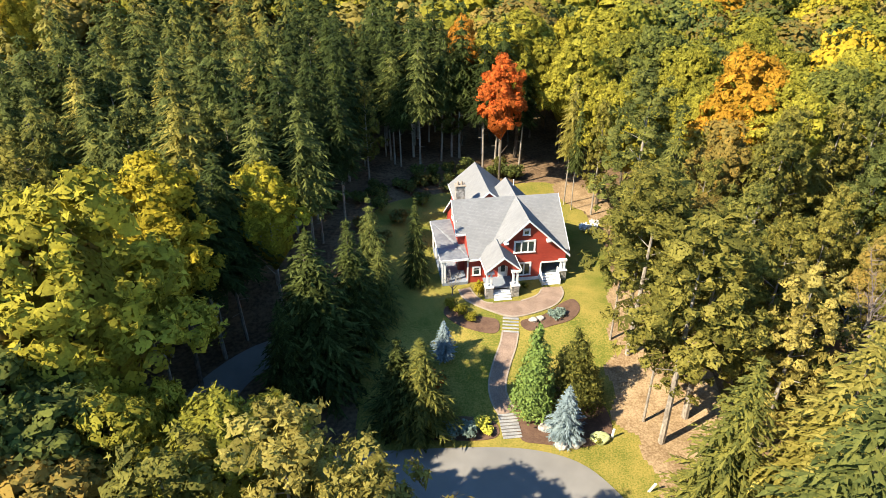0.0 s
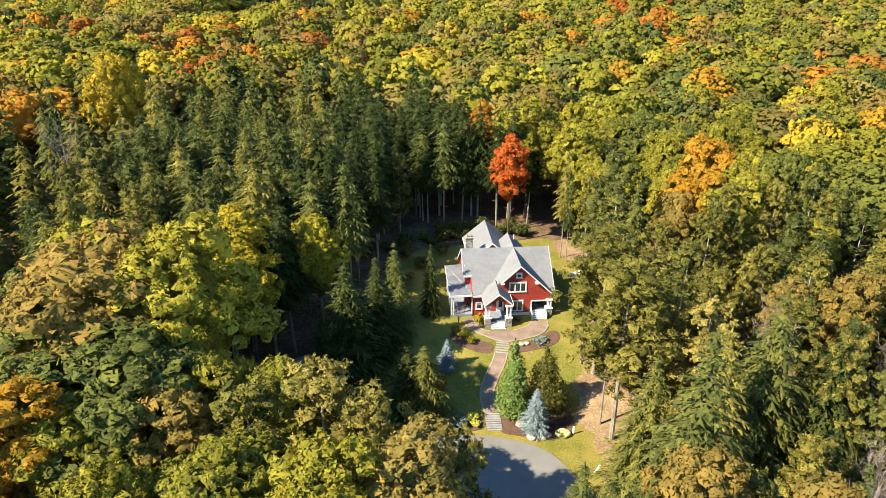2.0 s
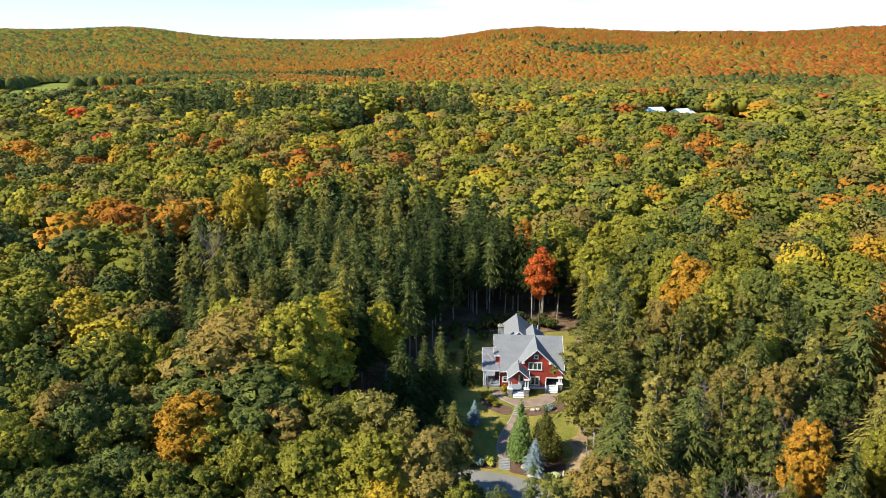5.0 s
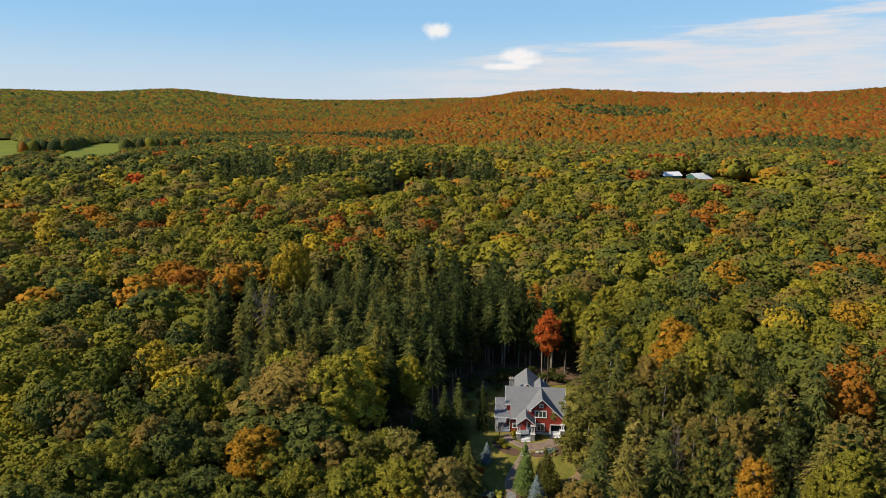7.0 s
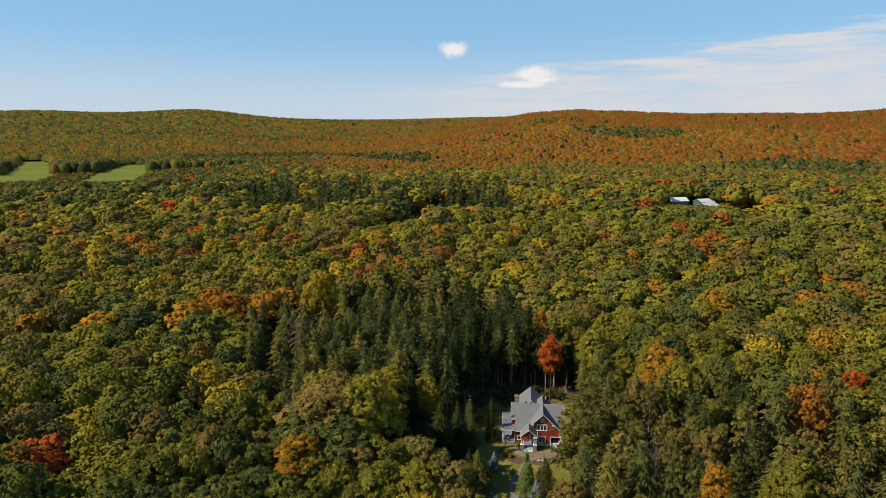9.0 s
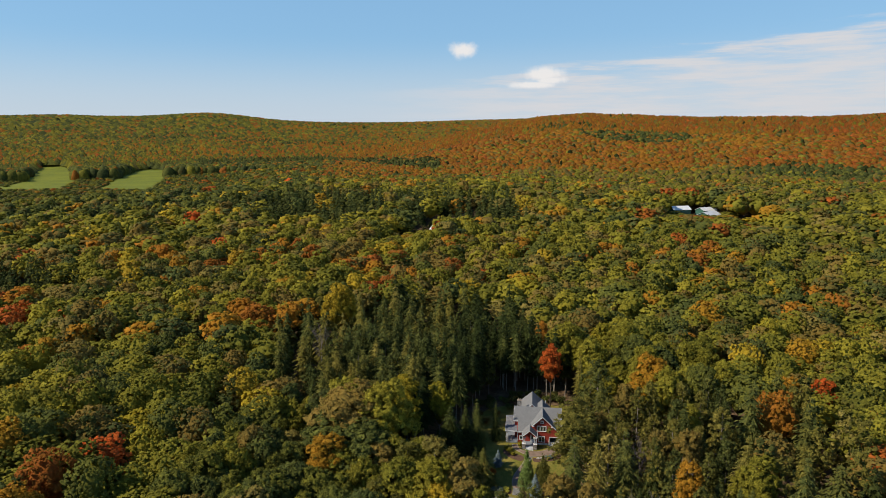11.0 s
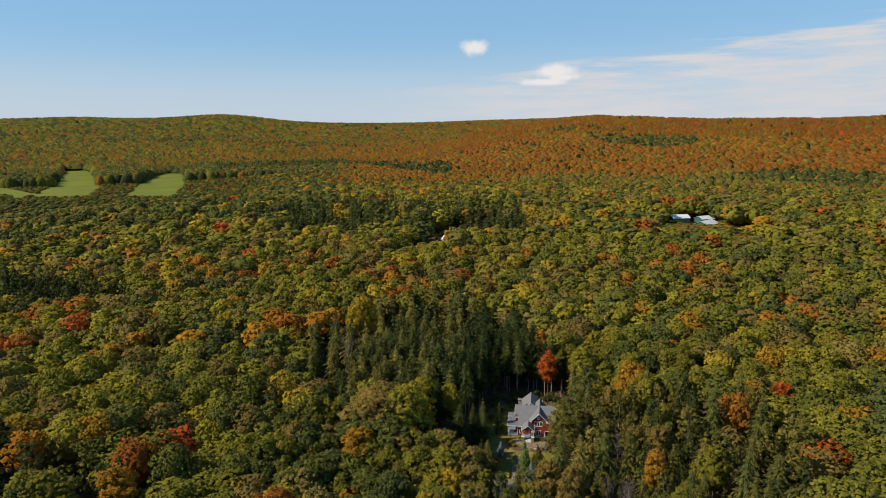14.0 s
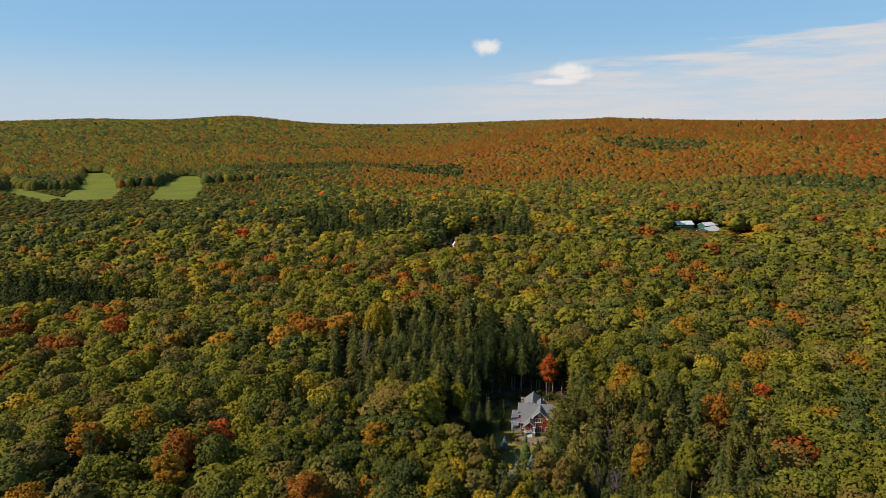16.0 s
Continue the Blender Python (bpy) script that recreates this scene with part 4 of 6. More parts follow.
def spruce_crown(h, r, rng, low, tiers, arms, leaves, size, droop=0.35, power=0.85):
    """Whorls of drooping boughs on a spire; each bough is a frond with hanging side sprays."""
    tri = []
    for i in range(tiers):
        t = max(0.0, (i + rng.uniform(-0.35, 0.35)) / tiers)
        z = h * (low + (1 - low) * t)
        reach = r * max(0.05, (1 - t)) ** power * (1.0 if t > 0.12 else 0.6 + 3 * t)
        k = max(3, int(arms * (0.5 + 0.5 * (1 - t))))
        for j in range(k):
            ang = 2 * math.pi * (j + rng.uniform(-0.4, 0.4)) / k + i * 1.9
            L = reach * rng.uniform(0.7, 1.22)
            out, side = np.array([math.cos(ang), math.sin(ang), 0.0]), np.array([-math.sin(ang), math.cos(ang), 0.0])
            sag = droop * rng.uniform(0.6, 1.4)
            at = lambda f: out * L * f + np.array([0, 0, z + 0.16 * L * f - sag * L * f * f * 1.5])
            m = max(2, int(round(leaves * (0.35 + 0.65 * L / r))))
            for q in range(m):
                f0, f1 = q / m + 0.04, (q + 1.15) / m
                wide = size * (0.35 + 0.65 * L / r) * (1.05 - 0.65 * f0) * rng.uniform(0.7, 1.3)
                for sgn in (-1, 1):
                    tip = at(min(1.15, f1 + 0.12)) + side * sgn * wide - np.array([0, 0, wide * rng.uniform(0.1, 0.5)])
                    tri.append((at(f0), at(f1), tip))
                if q % 2 == 0:
                    tri.append((at(f0), at(f1), at(0.5 * (f0 + f1)) - np.array([0, 0, wide * rng.uniform(0.4, 0.8)]) + side * wide * rng.uniform(-0.3, 0.3)))
    for a in (0, 2.1, 4.2):
        tri.append((np.array([0, 0, h]), np.array([0.3 * math.cos(a), 0.3 * math.sin(a), h - 1.6]), np.array([0.3 * math.cos(a + 2), 0.3 * math.sin(a + 2), h - 1.7])))
    v = np.array(tri).reshape(-1, 3)
    # the dense inner spire: ragged skirts one over another
    sv, sf, at = [], [], 0
    rings = max(5, tiers // 2)
    for i in range(rings):
        t = (i + 0.3) / rings
        z, reach = h * (low + (1 - low) * t), r * max(0.05, 1 - t) ** power * 0.74
        k = 7
        drop = min(reach * 0.75, h * (1 - low) / rings * 1.5)
        sv.append((0, 0, z + drop * 0.9))
        turn = rng.uniform(0, 6.28)
        for q in range(2 * k):
            w = reach * (rng.uniform(0.85, 1.2) if q % 2 else rng.uniform(0.5, 0.7))
            sv.append((w * math.cos(turn + math.pi * q / k), w * math.sin(turn + math.pi * q / k), z - drop * (0.5 if q % 2 else 0.2)))
        sf += [(at, at + 1 + q, at + 1 + (q + 1) % (2 * k)) for q in range(2 * k)]
        at += 2 * k + 1
    return join((v, np.arange(len(v)).reshape(-1, 3)), (np.array(sv), np.array(sf)))


def pine_crown(h, r, rng, low, plates, n, size):
    """Loose flattened tufts of needles at the ends of level limbs."""
    lobes = []
    for i in range(plates):
        t = (i + 0.5) / plates
        z = h * (low + (0.97 - low) * t)
        out = r * (1 - 0.85 * t ** 2.0) * rng.uniform(0.25, 0.85) * (0.75 + 0.4 * min(1, t * 5))
        ang = i * 2.4 + rng.uniform(-0.5, 0.5)
        s = r * rng.uniform(1.6, 2.6) / plates ** 0.5 * (1.1 - 0.35 * t)
        lobes.append(((out * math.cos(ang), out * math.sin(ang), z - 0.3 * s), (s * 1.1, s * 1.1, s * 0.68)))
    weights = np.array([l[1][0] ** 2 for l in lobes])
    knots = max(40, n // 14)
    c, cn = on_lobes(lobes, weights, knots, rng, 0.6, (0.7, 1.08))
    cr = size * rng.uniform(0.7, 1.5, knots) * 0.95
    heap = clumps(c, cn, cr, rng, 5, 0.8, 0.3)
    which = rng.integers(knots, size=n)
    d = unit(rng.normal(size=(n, 3)) * 0.8 + cn[which] + np.array([0, 0, 0.5]))
    p = c[which] + d * cr[which][:, None] * rng.uniform(0.3, 1.4, (n, 1))
    spray = tufts(p, unit(d + rng.normal(size=(n, 3)) * 0.6), size * rng.uniform(0.6, 1.4, n), rng, 0.42)
    return join(spray, heap)


def leafy_mesh(name, v, f, mat, hue=None, tone=None, swell=None):
    """hue: one for each point, or none where it belongs to the object; faces past the sprays are closed crowns."""
    me = mesh_np(name, v, f, mat, hue, tone, swell)
    if hue is not None:
        me.materials.append(HILL_LEAF if mat == HILL_LEAF else WOODS_CORE)
        me.polygons.foreach_set("material_index", np.r_[np.zeros(len(f[0]), np.int32), np.ones(len(f[1]), np.int32)])
    return me


KINDS = {}  # kind -> list of (trunk mesh, (points, faces), height)


def kind(name, count, crown, trunk, bark):
    KINDS[name] = []
    for i in range(count):
        rng = np.random.default_rng(1000 * len(KINDS) + i)
        me = trunk(rng)
        me.materials.append(bark)
        KINDS[name].append((me, crown(rng)))


kind("broadleaf", 6, lambda g: broad_crown(20, 5.2, g, 20, 4300, 0.36, 0.26, 420, 0.56, 0.7, 5, False), lambda g: limbs_mesh(20, 4.6, g, 0.34, 7, 0.26), BARK)
kind("slim_broadleaf", 4, lambda g: broad_crown(20, 3.5, g, 15, 3000, 0.34, 0.28, 290, 0.48, 0.7, 5, False), lambda g: limbs_mesh(20, 3.0, g, 0.3, 7, 0.2), BARK)
kind("high_broadleaf", 2, lambda g: broad_crown(20, 3.6, g, 6, 1900, 0.38, 0.34, 220, 0.50, 0.7, 5, False), lambda g: limbs_mesh(20, 3.0, g, 0.4, 7, 0.2), PALE_BARK)
kind("stand_spruce", 6, lambda g: spruce_crown(24, 4.4, g, 0.40, 19, 10, 5, 0.95, 0.20, 0.66), lambda g: limbs_mesh(24, 1.6, g, 0.18, 9, 0.22, 1.0), PALE_BARK)
kind("spruce", 5, lambda g: spruce_crown(20, 4.2, g, 0.04, 26, 13, 6, 0.95, 0.27, 0.78), lambda g: limbs_mesh(20, 1.0, g, 0.1, 4, 0.24), BARK)
kind("pine", 6, lambda g: pine_crown(20, 4.2, g, 0.24, 70, 4200, 0.42), lambda g: limbs_mesh(20, 3.6, g, 0.26, 16, 0.24, 0.6), PALE_BARK)

kind("high_pine", 3, lambda g: pine_crown(20, 4.0, g, 0.47, 46, 2400, 0.48), lambda g: limbs_mesh(20, 3.0, g, 0.40, 12, 0.2, 0.6), PALE_BARK)

COLOURS = {"bronze": 0.235, "tan": 0.205, "gold": 0.625, "pale_gold": 0.59, "deep_green": 0.31, "green": 0.37, "olive": 0.435, "leafgreen": 0.48, "lemon": 0.535, "yellow": 0.66, "amber": 0.765, "orange": 0.81, "rust": 0.88, "red": 0.985,
           "spruce_green": 0.042, "shaded_needle": 0.0, "pine_green": 0.065, "pine_olive": 0.12, "pine_gold": 0.16}
WORDS = {"bronze": "bronze", "tan": "tan and gold", "gold": "golden", "pale_gold": "pale gold", "deep_green": "deep green", "green": "dull green", "olive": "olive green", "leafgreen": "yellow-green", "lemon": "lemon-yellow", "yellow": "golden yellow", "amber": "amber", "orange": "bright orange",
         "rust": "rusty brown", "red": "scarlet", "spruce_green": "dark green", "shaded_needle": "shade-deepened dark green", "pine_green": "grey-green", "pine_olive": "olive", "pine_gold": "golden olive"}
TREE_NAME = {"broadleaf": "broadleaf_tree", "slim_broadleaf": "broadleaf_tree", "high_broadleaf": "broadleaf_tree", "stand_spruce": "spruce_tree", "spruce": "spruce_tree", "pine": "pine_tree", "high_pine": "pine_tree"}
BUILT = {}
GROUP = "woodland trees"


def plant(sort, colour, x, y, height, wide=1.0, variant=None, label="", group=GROUP, spin=None):
    """A tree of a kind with its trunk and crown, standing on the land; wide: its breadth against the kind's usual one."""
    k = KINDS[sort]
    i = int(RNG.integers(len(k))) if variant is None else variant % len(k)
    tall = 24.0 if sort == "stand_spruce" else 20.0
    s = height / tall
    m = Matrix.Translation((x, y, float(land(x, y)) - 0.05)) @ Matrix.Rotation(RNG.uniform(0, 6.28) if spin is None else spin, 4, "Z") @ Matrix.Diagonal((s * wide, s * wide, s, 1))
    key = (sort, i)
    if key not in BUILT:
        trunk, (v, f) = k[i]
        tree = empty(TREE_NAME[sort], m)
        bole = new("trunk", trunk)
        bole.parent = tree
        crown = new("crown", leafy_mesh("crown", v, f, LEAF if "broadleaf" in sort else PINE if "pine" in sort else NEEDLE))
        crown.parent = tree
        BUILT[key] = tree
    else:
        tree = copy_thing(BUILT[key], m)
        tree.matrix_basis = m
    for child in tree.children:
        if child.name.startswith("crown"):
            child["hue"] = COLOURS[colour]
    noun = {"broadleaf_tree": "broadleaf tree with %s autumn leaves in the woods", "spruce_tree": "tall spruce with %s drooping boughs in the woods", "pine_tree": "tall pine with %s needle tufts in the woods"}[TREE_NAME[sort]]
    tagged(tree, label or noun % WORDS[colour], "tree", group)
    return tree


# trees that stand out, each where it grows
EDGE_TREES = [  # kind, colour, place, height of the tip above the house floor, breadth, label
    ("stand_spruce", "pine_olive", 18.2, 86.2, 19.0, 0.62, "slender spruce with bare pale stem behind the lawn"),
    ("stand_spruce", "pine_green", 19.0, 84.4, 15.5, 0.55, "slender spruce with bare pale stem behind the lawn"),
    ("pine", "pine_olive", 21.6, 82.8, 16.0, 0.7, "slender pine with bare pale stem at the lawn's edge"),
    ("slim_broadleaf", "red", 8.8, 92.0, 20.3, 1.0, "slender red maple with scarlet leaves behind the house"),
    ("slim_broadleaf", "orange", 3.5, 109.5, 22.5, 0.8, "orange maple at the edge of the dark spruces"),
    ("broadleaf", "leafgreen", 12.6, 104, 24.4, 1.15, "large pale yellow-green broadleaf tree behind the red maple"),
    ("broadleaf", "olive", 20.5, 98, 21.5, 1.0, "olive green broadleaf tree behind the lawn"),
    ("pine", "pine_green", 24.2, 73, 23.0, 1.3, "broad white pine with blue-green tiers beside the lawn"),
    ("broadleaf", "amber", 38.8, 79, 23.6, 1.0, "orange maple among green trees"),
    ("high_broadleaf", "pale_gold", -18.4, 60.1, 16.6, 1.1, "small golden yellow tree beside dark spruces"),
    ("slim_broadleaf", "gold", -25.0, 50.0, 22.2, 1.1, "tall yellow tree with amber patches at the wood's edge"),
]
WEST_TREES = [
    ("broadleaf", "leafgreen", -18.8, 31.5, 13.5, 0.75, "yellow-green maple over the driveway"),
    ("broadleaf", "leafgreen", -25.3, 36.0, 25.6, 1.05, "big yellow-green maple over the driveway"),
    ("broadleaf", "tan", -33.0, 33.5, 25.0, 1.4, "wide olive and gold tree in the woods"),
    ("broadleaf", "olive", -31.5, 42.5, 20.0, 1.0, "olive maple in the woods"),
    ("broadleaf", "olive", -39.5, 45.0, 22.0, 1.1, "wide yellow-green tree in the woods"),
    ("broadleaf", "deep_green", -27.0, 26.0, 20.0, 1.45, "deep green leafy tree in the woods"),
    ("broadleaf", "deep_green", -35.0, 27.5, 20.0, 1.35, "deep green leafy tree in the woods"),
    ("slim_broadleaf", "amber", -32.6, 19.0, 19.0, 1.3, "amber maple among olive trees"),
    ("slim_broadleaf", "amber", 45.2, 29.8, 18.6, 0.85, "amber tree among dark conifers"),
    ("spruce", "spruce_green", -12.2, 49.8, 15.0, 1.5, "broad dark spruce beside the driveway"),
    ("spruce", "spruce_green", -8.0, 62.0, 12.2, 1.1, "slim spruce beside the house lawn"),
    ("spruce", "spruce_green", -3.1, 64.6, 10.8, 0.8, "dark spruce beside the side porch"),
    ("spruce", "spruce_green", -9.2, 54.2, 13.5, 1.25, "dark spruce beside the driveway"),
    ("spruce", "spruce_green", -14.6, 53.0, 9.5, 1.4, "dark spruce beside the driveway"),
    ("spruce", "spruce_green", -14.6, 46.4, 9.5, 1.2, "dark spruce beside the driveway"),
]
SPRUCES = [
    ("stand_spruce", "spruce_green", -20.5, 66.5, 21.0, 1.0, "tall dark spruce behind the small yellow tree"),
    ("stand_spruce", "spruce_green", -16.0, 68.5, 21.5, 1.0, "tall dark spruce behind the small yellow tree"),
    ("stand_spruce", "pine_green", -26.0, 60.5, 12.5, 1.0, "dark spruce with bare lower stem behind the driveway"),
    ("stand_spruce", "pine_green", -28.0, 50.0, 15.0, 1.0, "dark spruce with bare lower stem behind the driveway"),
    ("spruce", "spruce_green", -6.6, 57.8, 9.0, 1.25, "dark spruce beside the side lawn"),
    ("spruce", "pine_green", -1.9, 44.0, 7.1, 1.7, "young spruce with fresh green boughs on the lawn"),
    ("spruce", "pine_green", -4.0, 44.6, 6.8, 1.6, "young spruce with fresh green boughs on the lawn"),
]
ROADSIDE_TREES = [
    ("pine", "pine_gold", -8.2, 23.0, 19.6, 1.3, "olive pine with pale needle tips by the road"),
    ("pine", "pine_gold", -3.8, 21.5, 18.0, 1.15, "golden olive pine by the road"),
    ("spruce", "pine_green", 12.5, 17.0, 16.0, 1.0, "wispy grey-green spruce by the road"),
    ("pine", "pine_green", 9.4, 11.5, 16.0, 0.95, "green pine by the road"),
    ("slim_broadleaf", "tan", 0.2, 15.5, 19.3, 1.25, "golden yellow tree by the road"),
    ("pine", "pine_gold", 3.9, 18.3, 17.0, 0.8, "golden olive pine by the road"),
    ("pine", "pine_olive", -14.0, 22.0, 18.5, 1.2, "olive pine with pale needle tips by the road"),
    ("broadleaf", "leafgreen", -20.7, 12.3, 18.2, 0.8, "round yellow-green tree among olive pines"),
    ("slim_broadleaf", "leafgreen", -5.5, 13.6, 20.4, 1.1, "pale yellow-green tree among olive pines"),
    ("slim_broadleaf", "tan", -21.2, 22.3, 17.0, 1.15, "tan and gold tree in front of the deep green one"),
]
EAST_TREES = [
    ("spruce", "pine_green", 22.2, 23.0, 24.0, 1.1, "tall grey-green spruce with hanging boughs"),
    ("spruce", "pine_olive", 26.5, 30.5, 19.5, 1.2, "wide grey-green spruce with hanging boughs"),
    ("spruce", "pine_green", 32.5, 34.5, 21.2, 1.2, "wide grey-green spruce with hanging boughs"),
    ("spruce", "pine_green", 21.5, 33.0, 14.5, 1.2, "grey-green spruce with hanging boughs by the road"),
    ("pine", "pine_olive", 23.8, 45.5, 19.0, 1.3, "tall olive pine with bare pale stem"),
    ("high_pine", "pine_olive", 19.7, 52.8, 19.5, 1.45, "tall golden olive pine with bare pale stem"),
    ("high_pine", "pine_olive", 20.8, 57.5, 17.5, 1.2, "tall olive pine with bare pale stem"),
    ("high_pine", "pine_green", 18.2, 54.6, 14.0, 0.8, "slender grey-green pine with bare pale stem"),
    ("pine", "pine_olive", 22.0, 65.0, 15.0, 0.95, "olive pine at the lawn's edge"),
    ("high_pine", "pine_olive", 19.6, 45.0, 13.5, 0.85, "golden olive pine with bare pale stem"),
    ("high_pine", "pine_olive", 20.6, 42.4, 20.0, 1.35, "olive pine with bare pale stem"),
    ("slim_broadleaf", "bronze", 20.0, 15.4, 19.6, 0.95, "pale rust-brown tree at the wood's edge"),
    ("slim_broadleaf", "bronze", 26.4, 12.0, 20.8, 0.9, "pale rust-brown tree at the wood's edge"),
    ("slim_broadleaf", "red", 84.0, 88.0, 18.5, 1.1, "small scarlet maple among green trees"),
    ("slim_broadleaf", "amber", 75.5, 87.5, 18.5, 1.25, "amber maple among green trees"),
    ("slim_broadleaf", "rust", -32.5, -22.0, 24.0, 1.4, "rusty orange maple among green trees"),
    ("slim_broadleaf", "amber", -72.5, -24.5, 24.0, 1.3, "amber tree among green trees"),
    ("broadleaf", "rust", -102, 94, 22.0, 1.0, "rust-coloured tree in the woods"),
    ("broadleaf", "yellow", -74, 112, 30.5, 0.9, "golden yellow tree beyond the spruces"),
    ("slim_broadleaf", "lemon", 78, 130, 23.5, 1.1, "lemon-yellow tree among green trees"),
]
taken = []
for sort, colour, x, y, top_z, wide, label in EDGE_TREES + WEST_TREES + SPRUCES + ROADSIDE_TREES + EAST_TREES:
    plant(sort, colour, x, y, top_z - float(land(x, y)), wide, label=label)
    taken.append((x, y, (3.4 if sort != "slim_broadleaf" else 2.8) * max(1.0, wide)))
taken += [(46, 37, 3.2), (39, 25, 3.2), (35.5, 43, 2.5), (34.6, 19, 2.6), (38.6, 16.5, 2.6), (-18, 60, 4.6), (-15, 54, 4.5), (-13, 67, 3.0)]

STAND = [(-92, 84), (-62, 56), (-44, 48), (-30, 47), (-21, 55), (-13, 72), (-14, 90), (-8, 97), (3, 99), (8, 99), (20, 92), (14, 101), (8, 108), (0, 118), (-8, 145), (-15, 152), (-54, 158), (-72, 142), (-90, 118)]
RIGHT_CONIFERS = [(18, 8), (17, 60), (24, 80), (34, 72), (50, 73), (66, 80), (90, 80), (76, 10), (42, 2)]
FRONT_PINES = [(-24, 4), (-24, 23), (8, 24), (22, 8), (60, 10), (50, -8)]
FAR_PINES = [(-300, 330), (-200, 272), (-120, 300), (-48, 296), (-34, 330), (-60, 400), (-215, 430)]
WEST_DARK = [(-340, 84), (-262, 84), (-222, 98), (-205, 126), (-250, 142), (-340, 150)]
SOUTH_DARK = [(-130, -50), (-84, -44), (-66, -20), (-84, -6), (-130, -20)]


def pick(x, y, rng, calm=False):
    """Kind and colour of a tree by where it grows."""
    q = rng.random()
    if inside(STAND, x, y):
        if q < (0.82 if x > -28 else 0.6):
            if x > -28:
                # dark spruces, deepened in colour for the side away from the sun
                return "stand_spruce", "shaded_needle" if q < 0.7 else "spruce_green"
            return "stand_spruce", "spruce_green" if q < 0.22 else "pine_green" if q < 0.48 else "pine_olive"
        return "pine", "pine_green" if q < 0.74 or q > 0.9 else "pine_olive"
    if inside(RIGHT_CONIFERS, x, y):
        if q < 0.46:
            return "spruce", "spruce_green" if q < 0.14 and y < 45 else "pine_green" if q < 0.34 else "pine_olive"
        if q < 0.9:
            return "pine", "pine_green" if q < (0.72 if y < 45 else 0.56) else "pine_olive" if q < 0.85 else "pine_gold"
        return "slim_broadleaf", ("green", "olive", "bronze", "olive")[int(rng.integers(4))]
    if inside(FRONT_PINES, x, y) and q < 0.5:
        return "pine", "pine_green" if x > 12 and q < 0.4 else "pine_olive" if q < 0.3 else "pine_gold"
    if inside(FAR_PINES, x, y) and q < 0.8:
        return "spruce", "spruce_green"
    if inside(WEST_DARK, x, y) or (q < 0.6 and inside(SOUTH_DARK, x, y)):
        return "pine", "spruce_green"
    q = rng.random()
    # broad drifts of one colour through the woods
    w = math.sin(x * 0.031 + 1.7) * math.sin(y * 0.027 + 0.4) + 0.6 * math.sin(x * 0.011 - y * 0.017)
    q = min(max(q + 0.07 * w, 0), 0.86 if calm else 0.985)
    east = x > 25
    if calm and x < -14 and y < 50:
        return ("broadleaf" if rng.random() < 0.7 else "slim_broadleaf"), "deep_green" if q < 0.38 else "green" if q < 0.66 else "olive" if q < 0.86 else "tan"
    table = (("deep_green", 0.13), ("green", 0.42), ("olive", 0.68), ("leafgreen", 0.80), ("lemon", 0.825), ("gold", 0.86), ("yellow", 0.885), ("amber", 0.965), ("orange", 0.98), ("rust", 0.9995), ("red", 1.01))
    if east:
        table = (("deep_green", 0.14), ("green", 0.55), ("olive", 0.83), ("leafgreen", 0.885), ("lemon", 0.895), ("yellow", 0.91), ("amber", 0.955), ("orange", 0.978), ("rust", 0.998), ("red", 1.01))
    colour = next(c for c, p in table if q < p)
    if not calm and rng.random() < 0.2:
        colour = "bronze"
    if not calm and rng.random() < 0.002:
        colour = "red"
    if rng.random() < 0.06:
        return "pine", "pine_green"
    return ("broadleaf" if rng.random() < 0.62 else "slim_broadleaf"), colour


def scatter(x0, x1, y0, y1, gap, rng, keep, stray=0.48):
    """Jittered spots about gap metres apart where keep(x, y) holds."""
    xs, ys = np.arange(x0, x1, gap), np.arange(y0, y1, gap * 0.87)
    gx, gy = np.meshgrid(xs, ys)
    gx = gx + gap * 0.5 * (np.arange(len(ys)) % 2)[:, None]
    gx = gx + rng.uniform(-stray, stray, gx.shape) * gap
    gy = gy + rng.uniform(-stray, stray, gy.shape) * gap
    ok = keep(gx, gy)
    return np.stack([gx[ok], gy[ok]], 1)


APPROACH = [(-8, 27), (3, 15.5), (10, 12.5), (17, 18), (19, 28), (16, 37)]


def open_ground(x, y):
    return inside(CLEARING, x, y) | inside(road_line, x, y) | inside(APPROACH, x, y)


NEAR = (-58, 60, -4, 120)


def in_near(x, y):
    return (x > NEAR[0]) & (x < NEAR[1]) & (y > NEAR[2]) & (y < NEAR[3]) 


rng = np.random.default_rng(21)
spots = scatter(*NEAR, 4.7, rng, lambda x, y: inside(STAND, x, y) & ~open_ground(x, y))
spots = np.concatenate([spots, scatter(*NEAR, 5.9, rng, lambda x, y: ~inside(STAND, x, y) & ~open_ground(x, y))])
for x, y in spots:
    if any((x - a) ** 2 + (y - b) ** 2 < r * r for a, b, r in taken):
        continue
    sort, colour = pick(x, y, rng, True)
    height = {"stand_spruce": 24.5, "spruce": 21, "pine": 21, "broadleaf": 21.5, "slim_broadleaf": 20.5}[sort] * rng.uniform(0.72, 1.05)
    plant(sort, colour, float(x), float(y), float(height), float(rng.uniform(0.82, 1.15)))

# ---- the woods beyond, as one mass of each sort ----
MID = {
    "broadleaf": [broad_crown(20, 5.4, np.random.default_rng(50 + i), 12, 150, 0.6, 0.30, 170, 0.60, 0.7) for i in range(6)],
    "spruce": [spruce_crown(22, 4.2, np.random.default_rng(60 + i), 0.32, 13, 8, 2, 1.3, 0.34, 0.62) for i in range(4)],
    "pine": [pine_crown(20, 4.2, np.random.default_rng(70 + i), 0.22, 34, 620, 0.62) for i in range(3)],
}
